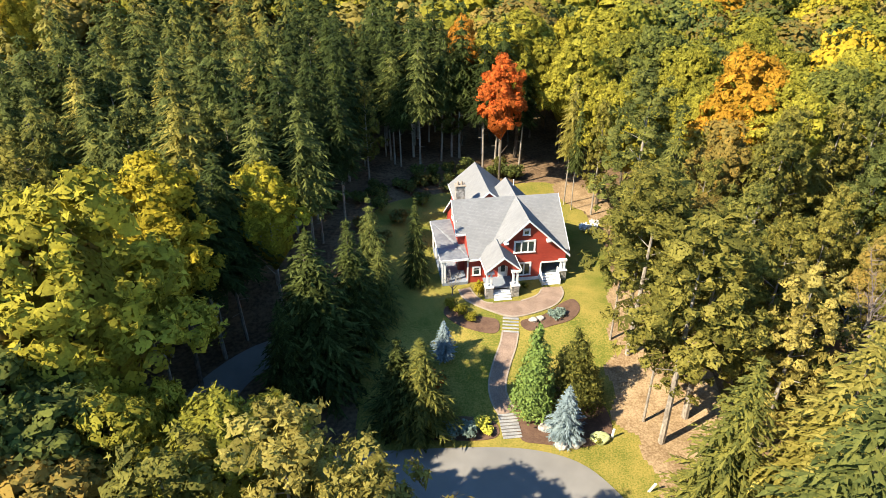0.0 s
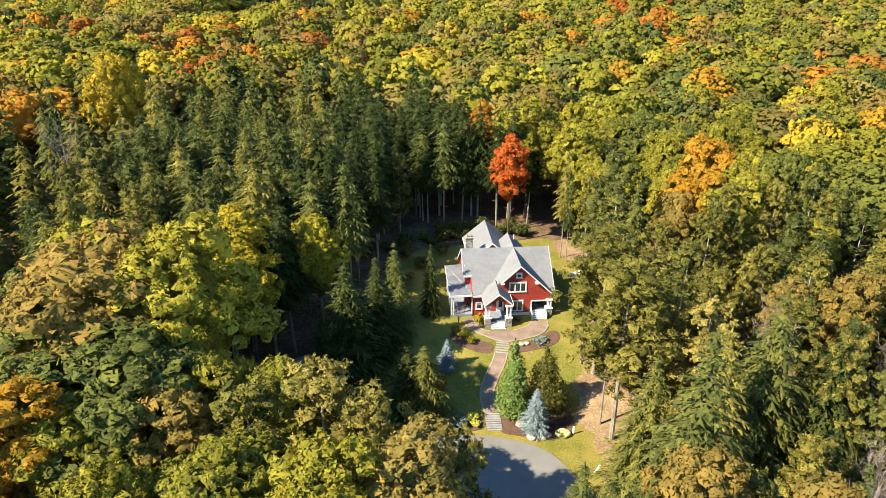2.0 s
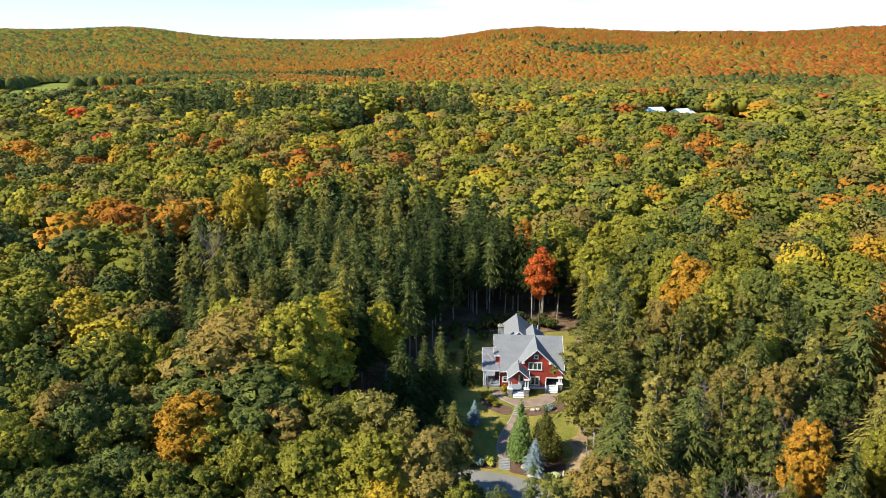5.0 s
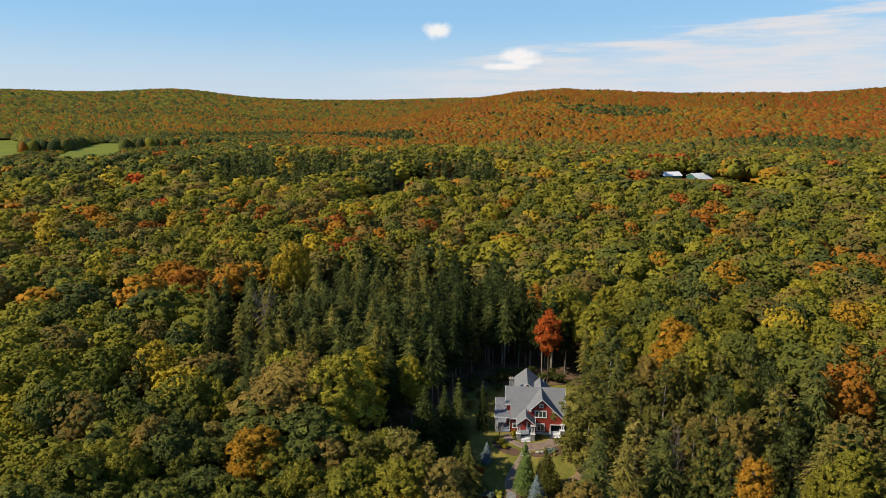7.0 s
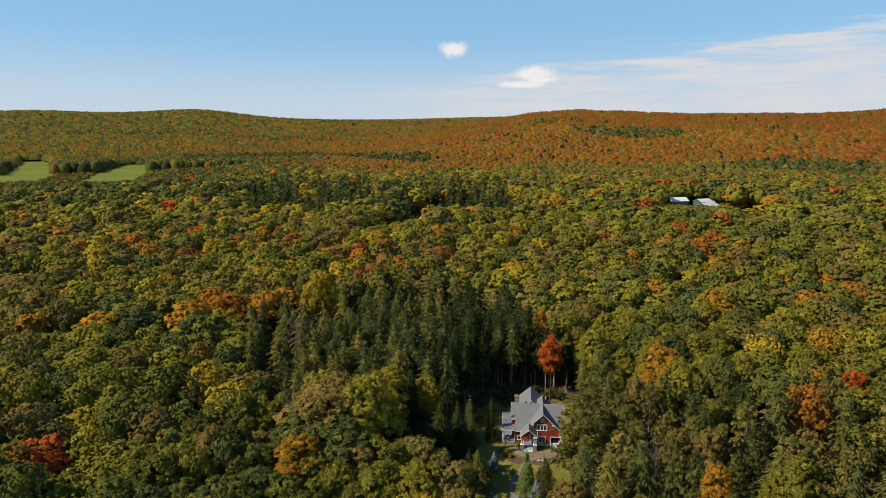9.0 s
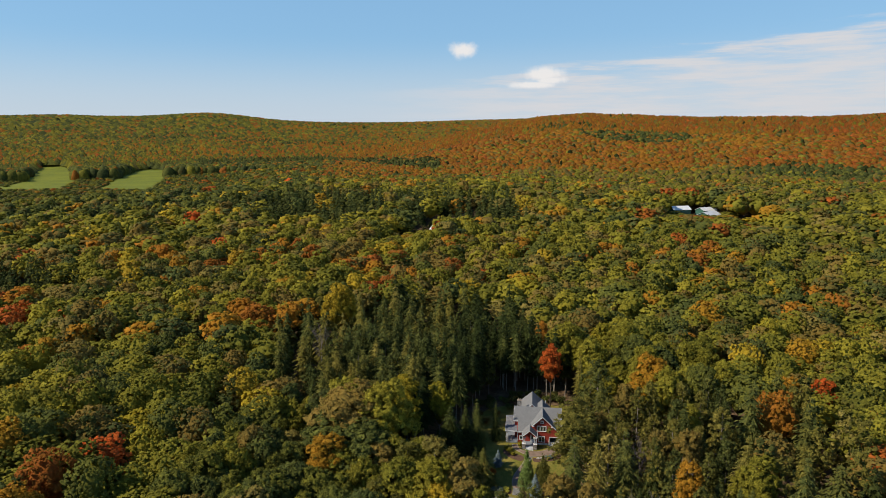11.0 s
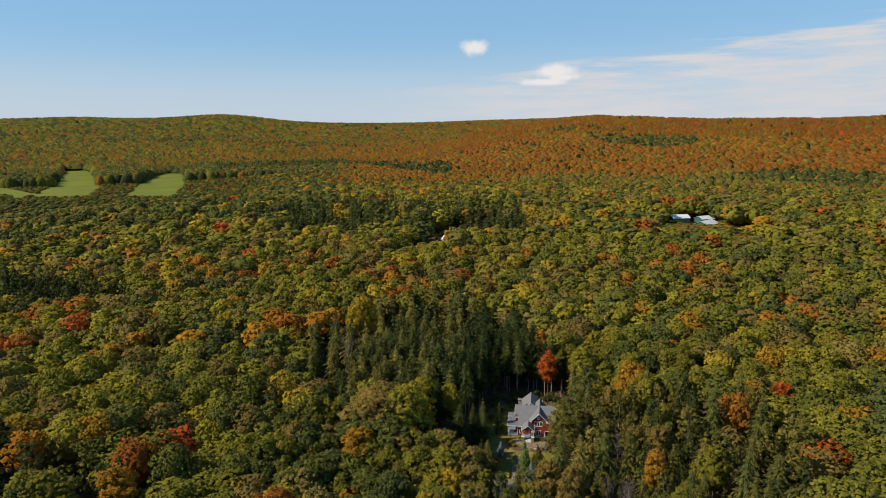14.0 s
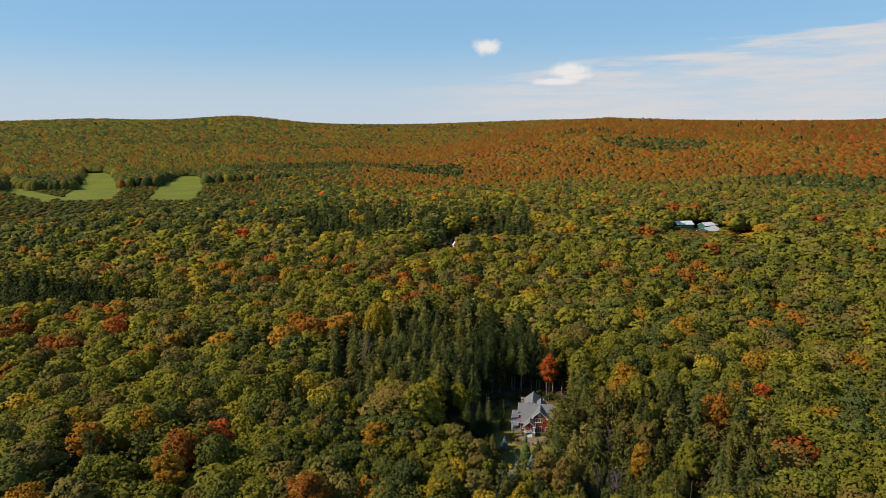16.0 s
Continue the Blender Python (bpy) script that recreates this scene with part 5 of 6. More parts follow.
CLOSE = {
    "broadleaf": [broad_crown(20, 5.4, np.random.default_rng(40 + i), 14, 420, 0.42, 0.30, 400, 0.38, 0.7) for i in range(6)],
    "spruce": [spruce_crown(22, 4.2, np.random.default_rng(66 + i), 0.25, 18, 10, 3, 1.0, 0.30, 0.66) for i in range(3)],
    "pine": [pine_crown(20, 4.2, np.random.default_rng(76 + i), 0.22, 44, 1400, 0.50) for i in range(3)],
}
FAR = {
    "broadleaf": [broad_crown(20, 5.8, np.random.default_rng(80 + i), 9, 12, 1.2, 0.18, 50, 1.15, 0.6, 4) for i in range(8)],
    "spruce": [spruce_crown(22, 4.6, np.random.default_rng(95 + i), 0.25, 8, 6, 1, 2.2, 0.35, 0.7) for i in range(3)],
}


def dome(i, r, z0, z1, base):
    """A rough round crown cut low, of twenty-five faces."""
    g = np.random.default_rng(120 + i)
    k = np.arange(5) * 2 * np.pi / 5
    rings = ((z0 + (z1 - z0) * 0.86, r * 0.55), (z0 + (z1 - z0) * 0.52, r * 0.98), (z0, r * base))
    v = [[g.uniform(-0.15, 0.15) * r, g.uniform(-0.15, 0.15) * r, z1]]
    for q, (zz, rr) in enumerate(rings):
        w = rr * g.uniform(0.8, 1.2, 5)
        v += [[w[n] * math.cos(k[n] + 0.6 * q), w[n] * math.sin(k[n] + 0.6 * q), zz + g.uniform(-0.07, 0.07) * (z1 - z0)] for n in range(5)]
    f = [[0, 1 + n, 1 + (n + 1) % 5] for n in range(5)]
    for n in range(5):
        m = (n + 1) % 5
        for q in (1, 6):
            f += [[q + n, q + 5 + n, q + m], [q + m, q + 5 + n, q + 5 + m]]
    return join((np.array(v), np.array(f)))


HILL = {"broadleaf": [dome(i, 6.0, 2.0, 20, 1.05) for i in range(8)], "spruce": [dome(20 + i, 3.8, 6, 22, 1.2) for i in range(3)]}


def peak(i, r, z0, z1):
    """A crown so far off that five faces give its outline."""
    g = np.random.default_rng(160 + i)
    k = np.arange(5) * 2 * np.pi / 5
    w = r * g.uniform(0.75, 1.25, 5)
    v = [[g.uniform(-0.25, 0.25) * r, g.uniform(-0.25, 0.25) * r, z1]] + [[w[n] * math.cos(k[n]), w[n] * math.sin(k[n]), z0 + g.uniform(-1, 1)] for n in range(5)]
    return join((np.array(v), np.array([[0, 1 + n, 1 + (n + 1) % 5] for n in range(5)])))


RIDGE_TREES = {"broadleaf": [peak(i, 7.2, 5.0, 20) for i in range(6)], "spruce": [peak(10 + i, 4.6, 4.0, 22) for i in range(3)]}


def mass(name, label, table, spots, sorts, hues, heights, wides, leaf):
    """All trees of a stretch of woods in one object; each takes one of the crowns in table, turned and scaled, with a hue of its own."""
    vs, f3, f4, hs, ts, ns, at = [], [], [], [], [], [], 0
    g = np.random.default_rng(len(spots))
    for sort, crowns in table.items():
        mine = np.nonzero(sorts == sort)[0]
        which = g.integers(len(crowns), size=len(mine))
        for i, (v, faces) in enumerate(crowns):
            sel = mine[which == i]
            if not len(sel):
                continue
            a = g.uniform(0, 2 * np.pi, len(sel))
            c, s = np.cos(a)[:, None], np.sin(a)[:, None]
            w, h = wides[sel][:, None], heights[sel][:, None] / 20
            x, y = spots[sel, 0][:, None], spots[sel, 1][:, None]
            z = land(spots[sel, 0], spots[sel, 1])[:, None]
            p = np.stack([x + (v[:, 0] * c - v[:, 1] * s) * w, y + (v[:, 0] * s + v[:, 1] * c) * w, z + v[:, 2] * h], -1)
            o = unit(v - np.array([0, 0, 11.0]))
            ns.append(np.stack([o[:, 0] * c - o[:, 1] * s, o[:, 0] * s + o[:, 1] * c, np.broadcast_to(o[:, 2], (len(sel), len(v)))], -1).reshape(-1, 3))
            off = at + len(v) * np.arange(len(sel))[:, None, None]
            vs.append(p.reshape(-1, 3))
            f3.append((faces[0][None] + off).reshape(-1, 3))
            f4.append((faces[1][None] + off).reshape(-1, 3))
            hs.append(np.repeat(hues[sel], len(v)))
            ts.append(np.repeat(g.uniform(-0.5, 0.5, len(sel)), len(v)))
            at += len(v) * len(sel)
    ob = new(name, leafy_mesh(name, np.concatenate(vs), [np.concatenate(f3), np.concatenate(f4)], leaf, np.concatenate(hs), np.concatenate(ts), np.concatenate(ns)))
    return tagged(ob, label, "woods", kind="stuff")


def bearing(x, y, from_x=HOME[0], from_y=HOME[1]):
    return np.degrees(np.arctan2(-(x - from_x), y - from_y))


MEADOWS = [[(-690, 470), (-998, 775), (-1225, 990), (-1190, 1035), (-942, 830), (-630, 500)], [(-590, 515), (-842, 814), (-976, 1012), (-940, 1045), (-815, 915), (-530, 530)],
           [(-1413, 940), (-1279, 872), (-1086, 718), (-740, 520), (-690, 455), (-900, 560)]]
BARN_YARD = [(57, 452), (63, 436), (76, 412), (92, 406), (100, 424), (99, 440), (95, 461), (62, 461)]
PADDOCK = [(102, 384), (117, 387), (120, 401), (104, 403)]


def tallest(x, y):
    """How high trees grow in front of the farm and of the farmhouse, which stand open to the south."""
    for x0, x1, edge in ((102, 117, 382), (58, 98, 410), (-104, -88, 305)):
        back = edge - y
        if -30 < back < 90 and x0 - 4 < x + 0.1 * back < x1 + 4:
            return 6.0 + 0.15 * max(0.0, back)
    return 99.0


def ahead(x, y):
    a, b = bearing(x, y), bearing(x, y, 13.0, -42.0)
    return (((a > -21) & (a < 57)) | ((b > -30) & (b < 48) & (y < 400))) & (y > -62)


def in_view(x, y):
    return ahead(x, y) | ((np.abs(x - 20) < 130) & (y > -190) & (y < 120))


def wooded(x, y):
    free = in_view(x, y) & ~in_near(x, y)
    for m in MEADOWS:
        free &= ~inside(m, x, y)
    return free & ~inside(BARN_YARD, x, y) & ~inside(PADDOCK, x, y) & ~((np.abs(x + 96) < 9) & (np.abs(y - 310) < 10)) & (np.hypot(x + 64, y - 77) > 4.5)


def dress(spots, rng, far=False):
    sorts, hues, heights, wides = [], [], [], []
    for x, y in spots:
        s, c = pick(x, y, rng)
        s = {"slim_broadleaf": "broadleaf", "stand_spruce": "spruce"}.get(s, s)
        if far and s == "pine":
            s = "spruce"
        sorts.append(s)
        hues.append(COLOURS[c] + rng.normal() * 0.018)
        heights.append({"spruce": 21.0, "pine": 20.0, "broadleaf": 19.5}[s] * rng.uniform(0.82, 1.14))
        heights[-1] = min(heights[-1], tallest(x, y))
        wides.append((rng.uniform(1.2, 1.75) if far else rng.uniform(0.98, 1.5)) if s == "broadleaf" else rng.uniform(0.8, 1.25))
    return np.array(sorts), np.clip(hues, 0, 1), np.array(heights), np.array(wides)


rng = np.random.default_rng(31)
mid_spots = scatter(-330, 260, -62, 300, 8.5, rng, lambda x, y: wooded(x, y) & (np.hypot(x - 10, y + 30) < 330) & ahead(x, y) & (x < 215), 0.38)
SPECIAL = [(-206, 99, 0.96), (-192, 77, 0.93), (-165, 168, 0.90), (-172, 172, 0.91), (-152, 183, 0.86), (-146, 194, 0.82), (-111, 157, 0.66), (-112, 106, 0.82), (-100, 98, 0.85), (-92, 150, 0.69),
           (-154, 51, 0.84), (-77, -15, 0.90), (-44, -7, 0.87), (-231, 52, 0.86), (-219, 78, 0.85), (-245, 71, 0.84), (-303, 165, 0.76)]
EAST_SPECIAL = [(82, 142, 0.59), (69, 60, 0.86), (91, 55, 0.92), (52, 20, 0.78), (64, 18, 0.76), (55, 270, 0.93), (75, 261, 0.88), (-27, 249, 0.80), (73, 106, 0.42), (65, 199, 0.76), (110, 180, 0.78), (20, 250, 0.78)]
FARM_SPECIAL = [(56, 478, 0.97), (74, 482, 0.90), (92, 484, 0.88), (168, 420, 0.92), (38, 350, 0.93), (80, 345, 0.9)]
so, hu, he, wi = dress(mid_spots, rng)
for x, y, h in SPECIAL + EAST_SPECIAL:
    d = np.hypot(mid_spots[:, 0] - x, mid_spots[:, 1] - y)
    hu[d < 5] = h
    so[d < 5] = "broadleaf"
close = (np.hypot(mid_spots[:, 0] - 75, mid_spots[:, 1] - 60) < 95) | (np.hypot(mid_spots[:, 0] + 95, mid_spots[:, 1]) < 72) | (mid_spots[:, 1] < -4)
for name, label, table, sel in (("bordering_woods", "mixed green and gold autumn woods beside the conifers", CLOSE, close), ("nearer_woods", "mixed green and gold autumn woods around the clearing", MID, ~close)):
    mass(name, label, table, mid_spots[sel], so[sel], hu[sel], he[sel], wi[sel], MID_LEAF)
far_spots = scatter(-1000, 420, -250, 1000, 10.2, rng, lambda x, y: wooded(x, y) & ((np.hypot(x - 10, y + 30) >= 330) | ~ahead(x, y) | (x >= 215)) & (np.hypot(x - HOME[0], y - HOME[1]) < np.where(bearing(x, y) > 27, 1250, 900)), 0.38)
so, hu, he, wi = dress(far_spots, rng, True)
d, a = np.hypot(far_spots[:, 0] - HOME[0], far_spots[:, 1] - HOME[1]), bearing(far_spots[:, 0], far_spots[:, 1])
foot = np.array([noise.noise((x * 0.0045, y * 0.0045, 3.1)) + 0.5 * noise.noise((x * 0.016, y * 0.016, 7.7)) for x, y in far_spots])
turned = (rng.random(len(far_spots)) < 0.7 * step(880, 1000, d + 190 * foot - 50 + 75 * step(-7, 0, a)) * (0.25 + 0.75 * step(40, 20, a))) & (so == "broadleaf")
hu = np.where(turned, np.clip(0.82 + 0.05 * rng.normal(size=len(hu)), 0.7, 0.92), hu)
vale = (a > 27) & (d > 560)  # big round dark trees round the meadows
hu = np.where(vale & (so == "broadleaf") & (rng.random(len(hu)) < 0.62), 0.29 + 0.05 * rng.random(len(hu)), hu)
wi = np.where(vale, wi * (1 - 0.45 * step(640, 800, d) * step(30, 35, a)), wi)
he = np.where(vale, he * (1 - (0.5 + 0.25 * step(36, 41, a)) * step(640, 800, d) * step(30, 35, a)), he)
for x, y, q in FARM_SPECIAL:
    hu[np.hypot(far_spots[:, 0] - x, far_spots[:, 1] - y) < 6.5] = q
mass("distant_woods", "green, olive and orange autumn woods below the hills", FAR, far_spots, so, hu, he, wi, FAR_LEAF)

# hills: rings of trees, wider apart with distance
ring, hill = 890.0, []
while ring < 4300:
    gap = ring / 150
    n = int(1.40 * ring / gap)
    a = np.radians(-22 + 80 * (np.arange(n) + rng.uniform(-0.9, 0.9, n)) / n)
    r = ring + rng.uniform(-0.8, 0.8, n) * gap
    hill.append(np.stack([HOME[0] - np.sin(a) * r, HOME[1] + np.cos(a) * r, np.full(n, gap)], 1))
    ring += gap * 0.9
hill = np.concatenate(hill)
hill = hill[wooded(hill[:, 0], hill[:, 1])]
d = np.hypot(hill[:, 0] - HOME[0], hill[:, 1] - HOME[1])
a = bearing(hill[:, 0], hill[:, 1])
z = rng.random(len(hill))
patch = np.array([noise.noise((x * 0.0045, y * 0.0045, 3.1)) + 0.5 * noise.noise((x * 0.016, y * 0.016, 7.7)) for x, y, _ in hill])
# fewer warm hues past 1900 m: haze put into the leaf colour
warm = step(880, 1000, d + 190 * patch - 50 + 75 * step(-7, 0, a)) * (0.25 + 0.75 * step(40, 20, a + 12 * patch)) * (1 - 0.55 * step(1900, 2500, d))
hu = np.where(z < 0.06 + 0.70 * warm, np.clip(0.845 + 0.032 * rng.normal(size=len(hill)) + 0.05 * patch, 0.72, 0.93), np.where(rng.random(len(hill)) < 0.5, 0.235, 0.38 + 0.10 * rng.random(len(hill))))
hu = np.where((a + 12 * patch > 19) & (hu < 0.26), 0.31, hu)  # haze on the far western ridge, put in as duller green
so = np.where(z > 0.985, "spruce", "broadleaf")
hu = np.where(so == "spruce", 0.04, hu)
# deeper rust towards the east puts a cloud's shadow into the colour
hu = np.where((hu > 0.75) & (a < -7), hu + 0.035 * step(-7, -14, a), hu)
# green groves; the first paints the shaded band of a hill spur
for bend, far_out, wide, deep, share in ((0.0, 1395, 4.6, 75, 0.75), (6.0, 1540, 3.5, 60, 0.5), (-12.0, 1010, 5.0, 90, 0.8), (30.0, 2250, 6.0, 130, 0.5), (40.0, 2500, 5.0, 120, 0.5)):
    shade_grove = (((a - bend + 2 * patch) / wide) ** 2 + ((d - far_out + 60 * patch) / deep) ** 2 < 1) & (z > 1 - share)
    so, hu = np.where(shade_grove & (z > 0.8), "spruce", so), np.where(shade_grove, 0.31 - 0.26 * (z > 0.8), hu)
belt = (np.abs(d - 1150 - 420 * step(18, 27, a) - 60 * patch) < 95) & (a > 17) & (a < 37)
so, hu = np.where(belt & (z > 0.55), "spruce", so), np.where(belt & (z > 0.12), 0.30 - 0.25 * (z > 0.55), hu)
vale = (a > 27) & (d < 1620)
hu = np.where(vale & (so == "broadleaf") & (rng.random(len(hill)) < 0.7), 0.29 + 0.06 * rng.random(len(hill)), hu)
some = (a < 27) | (d > 1250)
hill, so, hu, d, a = hill[some], so[some], hu[some], d[some], a[some]
tall = 19 * rng.uniform(0.88, 1.1, len(hill))
broad = hill[:, 2] / 6.2 * rng.uniform(0.75, 1.4, len(hill))
for name, label, table, near_by in (("hill_woods", "rust and orange autumn forest over the hillside", HILL, d < 1450), ("ridge_woods", "rust and green autumn forest along far ridges, dulled in colour for haze", RIDGE_TREES, d >= 1450)):
    mass(name, label, table, hill[near_by, :2], so[near_by], np.clip(hu[near_by], 0, 1), tall[near_by], broad[near_by], HILL_LEAF)

# far meadows and farm
for m in MEADOWS:
    draped("meadow", rounded(m), 9.0, 2.0, MEADOW, "bright green far meadow between woods", "meadow")


def shed(x, y, w, l, eave, rise, turn, wall, label):
    s = empty("barn", Matrix.Translation((x, y, float(land(x, y)) - 0.3)) @ Matrix.Rotation(radians(turn), 4, "Z"))
    part("wall", wall_prism([(-w / 2, 0), (-w / 2, eave), (0, eave + rise - 0.1), (w / 2, eave), (w / 2, 0)], -l / 2, l / 2, "u"), wall, s)
    for k in (-1, 1):
        part("roof", poly_solid([(-l / 2 - 0.5, 0, eave + rise + 0.15), (l / 2 + 0.5, 0, eave + rise + 0.15), (l / 2 + 0.5, k * (w / 2 + 0.5), eave), (-l / 2 - 0.5, k * (w / 2 + 0.5), eave)], 0.15), STEEL, s)
    part("door", boxes(((l / 2, -1.8, 0), (l / 2 + 0.08, 1.8, 3.4))), WHITE, s)
    return tagged(s, label, "barn", "farm buildings")


shed(67, 452, 10, 15, 5.5, 2.6, 26, GREEN_WALL, "green barn with a white metal roof")
shed(88, 456, 9, 14, 4.6, 2.2, 40, GREEN_WALL, "green barn with a white metal roof")
shed(87, 427, 12, 20, 4.4, 2.8, 62, GREEN_WALL, "long green barn with a white metal roof")
shed(-96, 310, 7, 9, 4.0, 2.4, -20, WHITE, "white farmhouse half hidden by spruces")
draped("farm_yard", BARN_YARD, 1.0, 0.08, LITTER, "pale dirt farm yard round the barns", "yard")
draped("farm_yard", PADDOCK, 1.0, 0.12, LITTER, "pale dirt farm yard beside the barns", "yard")

# ---- garden plants and small things ----
def clump(name, colour, x, y, w, h, n, size, label, category, cone=False, group=""):
    g = np.random.default_rng(int(abs(x * 31 + y * 17)))
    if cone:
        lobes = [((g.uniform(-0.1, 0.1) * w, g.uniform(-0.1, 0.1) * w, h * t), (w * (1.02 - 0.92 * t ** 1.4), w * (1.02 - 0.92 * t ** 1.4), h * 0.16)) for t in np.linspace(0.1, 0.93, 8)]
    else:
        lobes = [((w * 0.5 * math.cos(k * 2.4) * (k > 0), w * 0.5 * math.sin(k * 2.4) * (k > 0), h * g.uniform(0.4, 0.62)), (w * 0.55, w * 0.55, h * 0.42)) for k in range(5)]
    p, nn = on_lobes(lobes, np.array([l[1][0] ** 2 + 0.02 for l in lobes]), n, g, 0.9)
    v, f = join(tufts(p, nn, size * g.uniform(0.6, 1.4, n), g, 0.7), *[lumpy(BALL1, l[0], np.array(l[1]) * 0.66, g) for l in lobes])
    bush = empty(name, Matrix.Translation((x, y, float(land(x, y)) + 0.03)))
    leaves = new("leaves", leafy_mesh("leaves", v, f, SHRUB_LEAF) if isinstance(colour, float) else mesh_np("leaves", v, f, colour))
    if isinstance(colour, float):
        leaves["hue"] = colour
    leaves.parent = bush
    bm = bmesh.new()
    taper(bm, (0, 0, -0.2), (0, 0, h * 0.5), 0.09, 0.03, 6)
    part("stem", bm, BARK, bush)
    return tagged(bush, label, category, group)


BLUE = worn("blue_needles", (0.10, 0.14, 0.14), (0.23, 0.29, 0.30), 3.0, 0.7, 0.8, 0.2, 0.02)
JUNIPER = worn("juniper_needles", (0.09, 0.13, 0.10), (0.20, 0.26, 0.20), 3.0, 0.7, 0.8, 0.2, 0.02)
VIVID = worn("arborvitae_leaf", (0.07, 0.12, 0.018), (0.15, 0.21, 0.035), 3.0, 0.7, 0.8, 0.2, 0.02)
GOLD = worn("golden_leaf", (0.36, 0.34, 0.03), (0.52, 0.48, 0.06), 4.0, 0.9, 0.8, 0.2, 0.02)
clump("arborvitae", VIVID, 8.9, 46.1, 2.3, 10.4, 5200, 0.27, "tall bright green arborvitae beside the garden walk", "conifer", True)
clump("young_pine", 0.075, 13.0, 47.2, 2.9, 9.0, 4200, 0.32, "dense dark green young pine on the lawn", "conifer", True)
BLUE_SPRUCE = (spruce_crown(6.9, 2.15, np.random.default_rng(5), 0.03, 22, 17, 6, 0.42, 0.12, 0.9))


def blue_spruce(x, y, s, label):
    t = empty("blue_spruce", Matrix.Translation((x, y, float(land(x, y)))) @ Matrix.Scale(s, 4))
    c = new("crown", mesh_np("crown", *BLUE_SPRUCE, BLUE))
    c.parent = t
    bm = bmesh.new()
    taper(bm, (0, 0, -0.2), (0, 0, 6.4), 0.14, 0.02, 7)
    part("trunk", bm, BARK, t)
    return tagged(t, label, "conifer")


blue_spruce(11.5, 42.9, 1.0, "silvery blue spruce in the mulch bed")
blue_spruce(0.2, 52.4, 0.72, "small silvery blue spruce behind the young spruces")
clump("shrub", 0.92, -0.6, 48.4, 1.3, 2.6, 420, 0.35, "dark red shrub beside the lawn", "shrub")
for x, y in ((1.0, 43.4), (2.6, 43.5)):
    clump("juniper", JUNIPER, x, y, 1.15, 1.2, 360, 0.3, "low blue-green juniper by the garden steps", "shrub", group="junipers")
for x, y, w in ((4.0, 44.3, 0.95), (4.5, 43.5, 0.6), (8.2, 45.6, 0.5), (8.8, 45.3, 0.4)):
    clump("golden_shrub", GOLD, x, y, w, w * 1.2, 260, 0.24, "golden yellow shrub by the garden steps", "shrub", group="golden shrubs")
for x, y, w in ((12.6, 57.9, 0.8), (13.4, 58.3, 0.7)):
    clump("juniper", JUNIPER, x, y, w, 0.9, 260, 0.26, "low blue-green juniper in the mulch bed", "shrub", group="junipers")
for x, y, w, h in ((2.2, 58.6, 1.0, 1.3), (1.0, 59.6, 0.8, 1.2), (3.3, 57.4, 0.8, 1.0)):
    clump("shrub", 0.45, x, y, w, h, 260, 0.26, "olive green shrub in the mulch bed", "shrub", group="bed shrubs")
for x, y in ((4.3, 62.2), (4.6, 62.9)):
    clump("golden_shrub", 0.6, x, y, 0.6, 1.5, 260, 0.26, "yellow-green shrub beside the front porch", "shrub", group="porch shrubs")
for x, y in ((9.0, 63.6), (10.0, 63.8)):
    clump("shrub", 0.35, x, y, 0.55, 0.7, 200, 0.22, "low green shrub against the front wall", "shrub", group="porch shrubs")
clump("shrub", 0.36, 14.6, 42.4, 0.5, 0.9, 200, 0.22, "green shrub beside the lime cover", "shrub")
PALE = worn("white_blossom", (0.62, 0.62, 0.58), (0.82, 0.82, 0.80), 5, 1.0, 0.8)
for x, y in ((19.6, 77.6), (20.6, 77.0), (21.2, 78.4)):
    clump("white_shrub", PALE, x, y, 0.75, 1.5, 260, 0.3, "white-flowering shrub at the lawn's edge", "shrub", group="white shrubs")
for x, y, w, h in ((-8, 74, 1.5, 1.8), (-6, 80, 1.7, 2.0), (-9, 84, 1.7, 2.4), (-3, 86, 1.6, 2.0), (-11, 78, 1.5, 2.4), (-5, 90, 1.6, 2.0), (1, 91, 1.4, 1.6)):
    clump("shrub", 0.28, x, y, w, h, 300, 0.4, "dark green shrub in the shade behind the house", "shrub", group="back shrubs")

g = np.random.default_rng(44)
for k in range(26):
    t = k / 25
    x, y = -15 + 27 * t + g.uniform(-1.5, 1.5), 84 + 13 * math.sin(t * 1.9) + g.uniform(-2.5, 2.5)
    clump("undergrowth", 0.29 if k % 3 else 0.06, x, y, g.uniform(0.9, 1.7), g.uniform(1.2, 2.8), 220, 0.5, "dark green undergrowth at the edge of the spruces", "shrub", group="undergrowth")



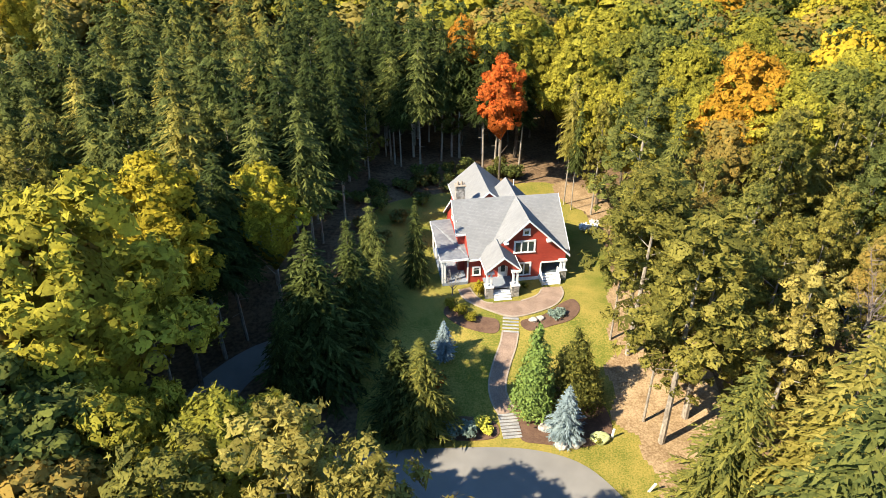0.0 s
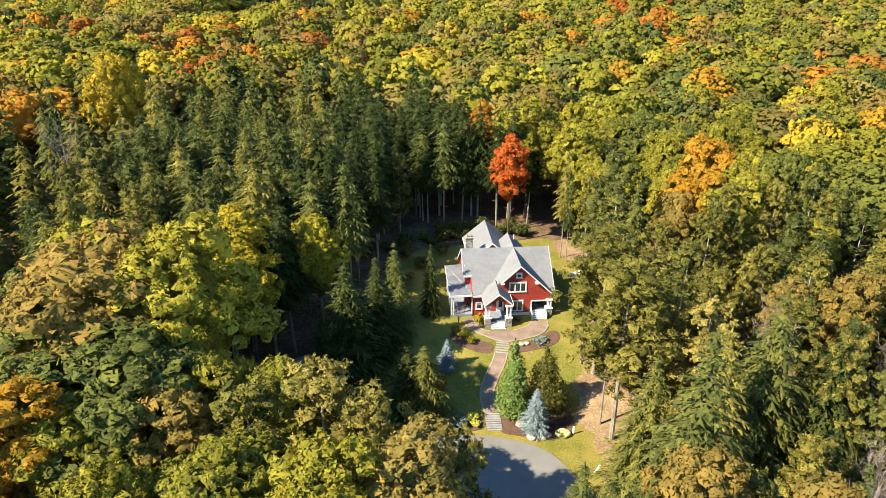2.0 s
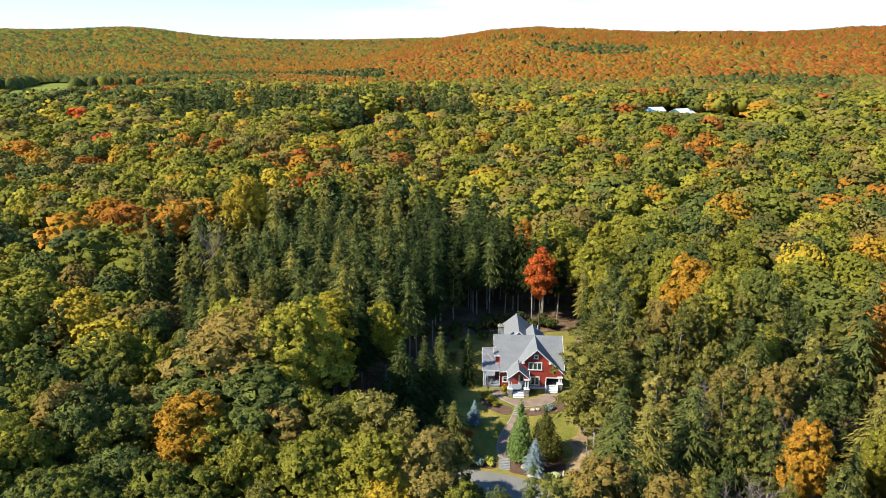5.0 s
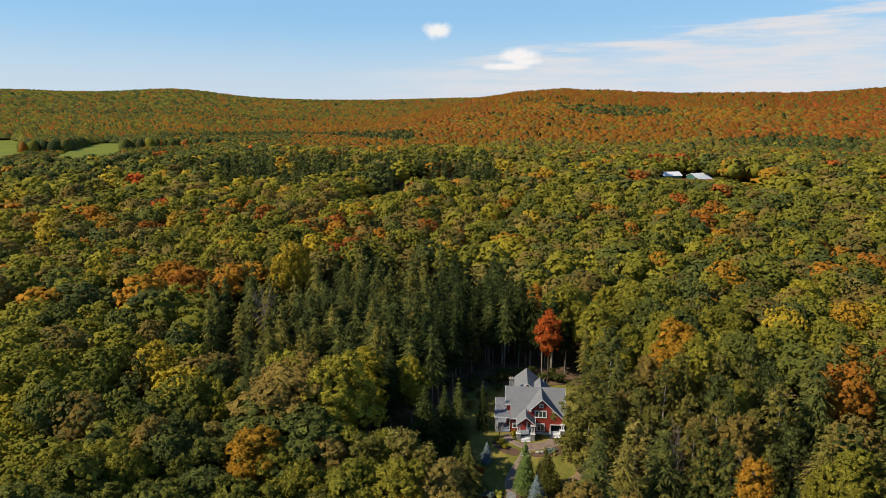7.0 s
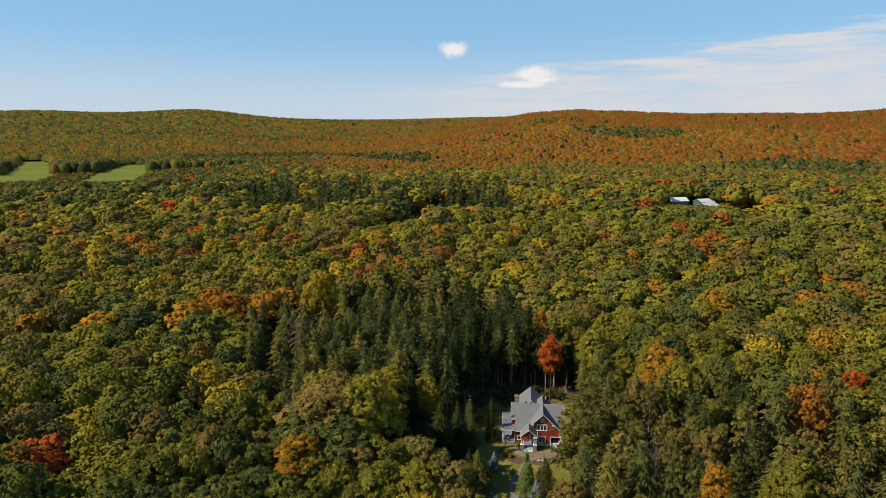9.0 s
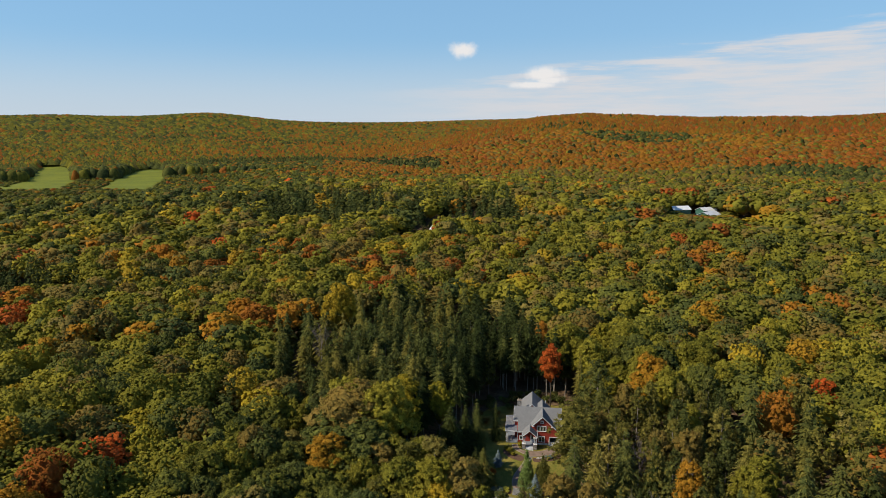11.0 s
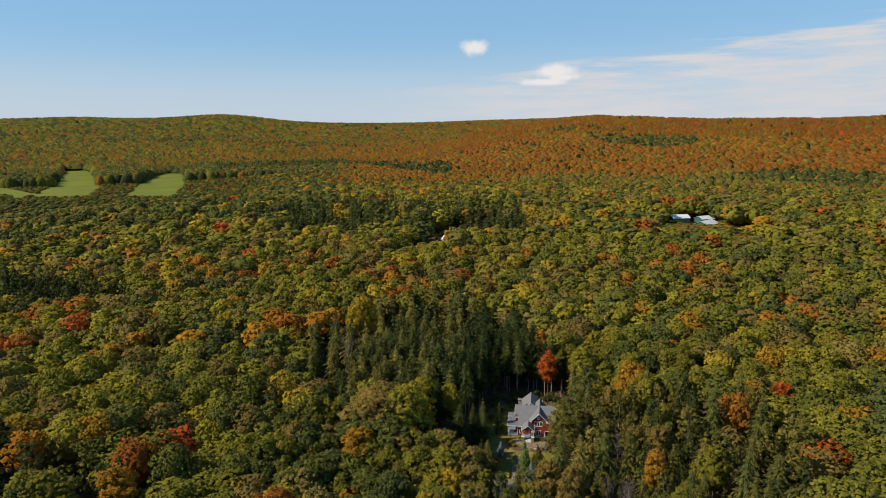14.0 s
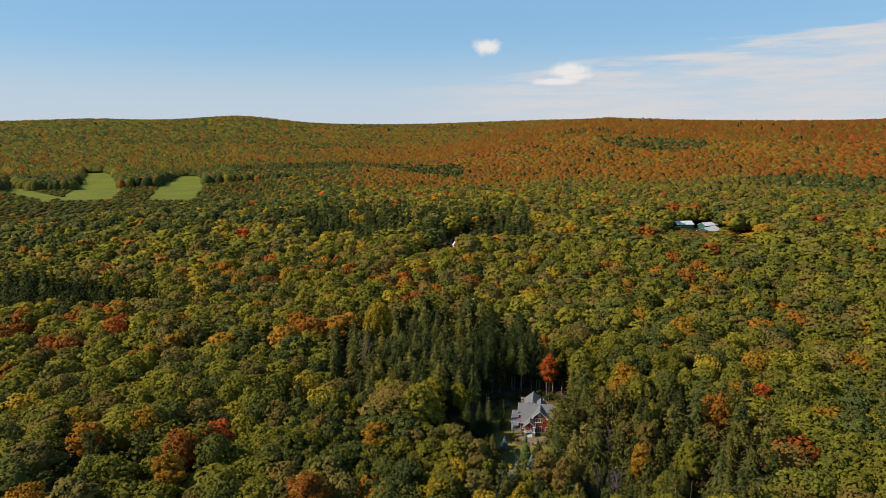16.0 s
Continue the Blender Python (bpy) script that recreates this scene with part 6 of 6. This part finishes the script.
def leafless(x, y, top_z, r, label):
    """A bare tree: a stem, rising limbs and many fine twigs."""
    g = np.random.default_rng(int(abs(x) + y))
    base = float(land(x, y))
    tall = top_z - base
    tree = empty("bare_tree", Matrix.Translation((x, y, base)))
    bm = bmesh.new()
    taper(bm, (0, 0, -0.3), (0.2, 0.1, tall * 0.75), 0.24, 0.08)
    part("trunk", bm, PALE_BARK, tree)
    for i in range(16):
        bm = bmesh.new()
        ang, z = i * 2.4, tall * (0.35 + 0.4 * i / 16)
        reach = r * g.uniform(0.6, 1.0)
        foot = Vector((0.1, 0.05, z))
        tip = Vector((reach * math.cos(ang), reach * math.sin(ang), min(tall, z + tall * g.uniform(0.15, 0.3))))
        taper(bm, foot, tip, 0.05, 0.012, 4)
        for k in range(26):
            q = foot.lerp(tip, g.uniform(0.3, 1.0))
            taper(bm, q, q + Vector((g.uniform(-1, 1), g.uniform(-1, 1), g.uniform(0.1, 1.3))) * r * 0.3, 0.02, 0.008, 3)
        part("limb", bm, GREY_TWIG, tree)
    return tagged(tree, label, "tree", GROUP)


leafless(-64.0, 77.0, 26.5, 4.6, "leafless grey-mauve tree at the spruces' edge")
leafless(46.0, 37.0, 15.5, 2.6, "dead grey tree with bare limbs among conifers")
leafless(39.0, 25.0, 13.0, 2.8, "dead grey tree with bare limbs among conifers")
leafless(35.5, 43.0, 17.0, 2.4, "leafless grey tree among conifers")
leafless(34.6, 19.0, 15.5, 2.2, "leafless grey tree at the wood's edge")
leafless(38.6, 16.5, 16.0, 2.2, "leafless grey tree at the wood's edge")
leafless(-46.0, 68.0, 15.0, 3.6, "dead grey tree with bare pale limbs among spruces")

# leafless young tree by the side porch
bare = empty("bare_tree", Matrix.Translation((1.2, 62.2, float(land(1.2, 62.2)))))
bm = bmesh.new()
taper(bm, (0, 0, -0.2), (0.05, 0, 1.2), 0.09, 0.07)
part("trunk", bm, PALE_BARK, bare)
g = np.random.default_rng(3)
for i in range(9):
    bm = bmesh.new()
    ang, z = i * 2.4, 0.7 + 0.09 * i
    tip = Vector((1.1 * math.cos(ang), 1.1 * math.sin(ang), z + 1.7))
    mid = Vector((0.55 * math.cos(ang), 0.55 * math.sin(ang), z + 0.7))
    taper(bm, (0.04, 0, z), mid, 0.045, 0.03, 5)
    taper(bm, mid, tip, 0.03, 0.01, 5)
    for k in range(4):
        q = mid.lerp(tip, 0.2 + 0.2 * k)
        taper(bm, q, q + Vector((g.uniform(-0.5, 0.5), g.uniform(-0.5, 0.5), g.uniform(0.2, 0.6))), 0.02, 0.008, 4)
    part("branch", bm, PALE_BARK, bare)
tagged(bare, "small leafless pale-barked tree by the side porch", "tree")


def boulder(x, y, r, label, name="boulder", mat=None):
    bm = bmesh.new()
    bmesh.ops.create_icosphere(bm, subdivisions=3, radius=1.0)
    for v in bm.verts:
        k = 1 + 0.28 * noise.noise(v.co * 1.3 + Vector((x, y, 0))) + 0.08 * noise.noise(v.co * 4)
        v.co = Vector((v.co.x * r * 1.25 * k, v.co.y * r * k, v.co.z * r * 0.75 * k))
    ob = part(name, bm, mat or ROCK)
    ob.location = (x, y, float(land(x, y)) + 0.09 + r * 0.3)
    return tagged(ob, label, "boulder", "garden boulders")


for x, y, r in ((11.2, 41.9, 0.55), (12.3, 42.0, 0.5), (9.9, 44.1, 0.5), (13.0, 42.4, 0.42), (10.2, 57.3, 0.4), (11.0, 57.6, 0.35), (12.5, 44.0, 0.4)):
    boulder(x, y, r, "rounded pale granite boulder in the mulch bed")
cover = boulder(14.85, 42.7, 0.72, "pale lime-green domed cover on the bed's edge", "lime_cover", LIME)
cover["category"], cover["group"] = "utility cover", "utility posts"


def post(x, y, h, lean, label):
    ob = part("marker_post", boxes(((-0.12, -0.06, 0), (0.12, 0.06, h)), bevel=0.03), WHITE)
    ob.matrix_basis = Matrix.Translation((x, y, float(land(x, y)))) @ Matrix.Rotation(radians(lean), 4, "Y")
    return tagged(ob, label, "post", "utility posts")


post(16.1, 43.0, 1.2, 4, "short white utility post in the grass")
post(17.9, 36.9, 1.2, 24, "leaning white marker post in the litter")
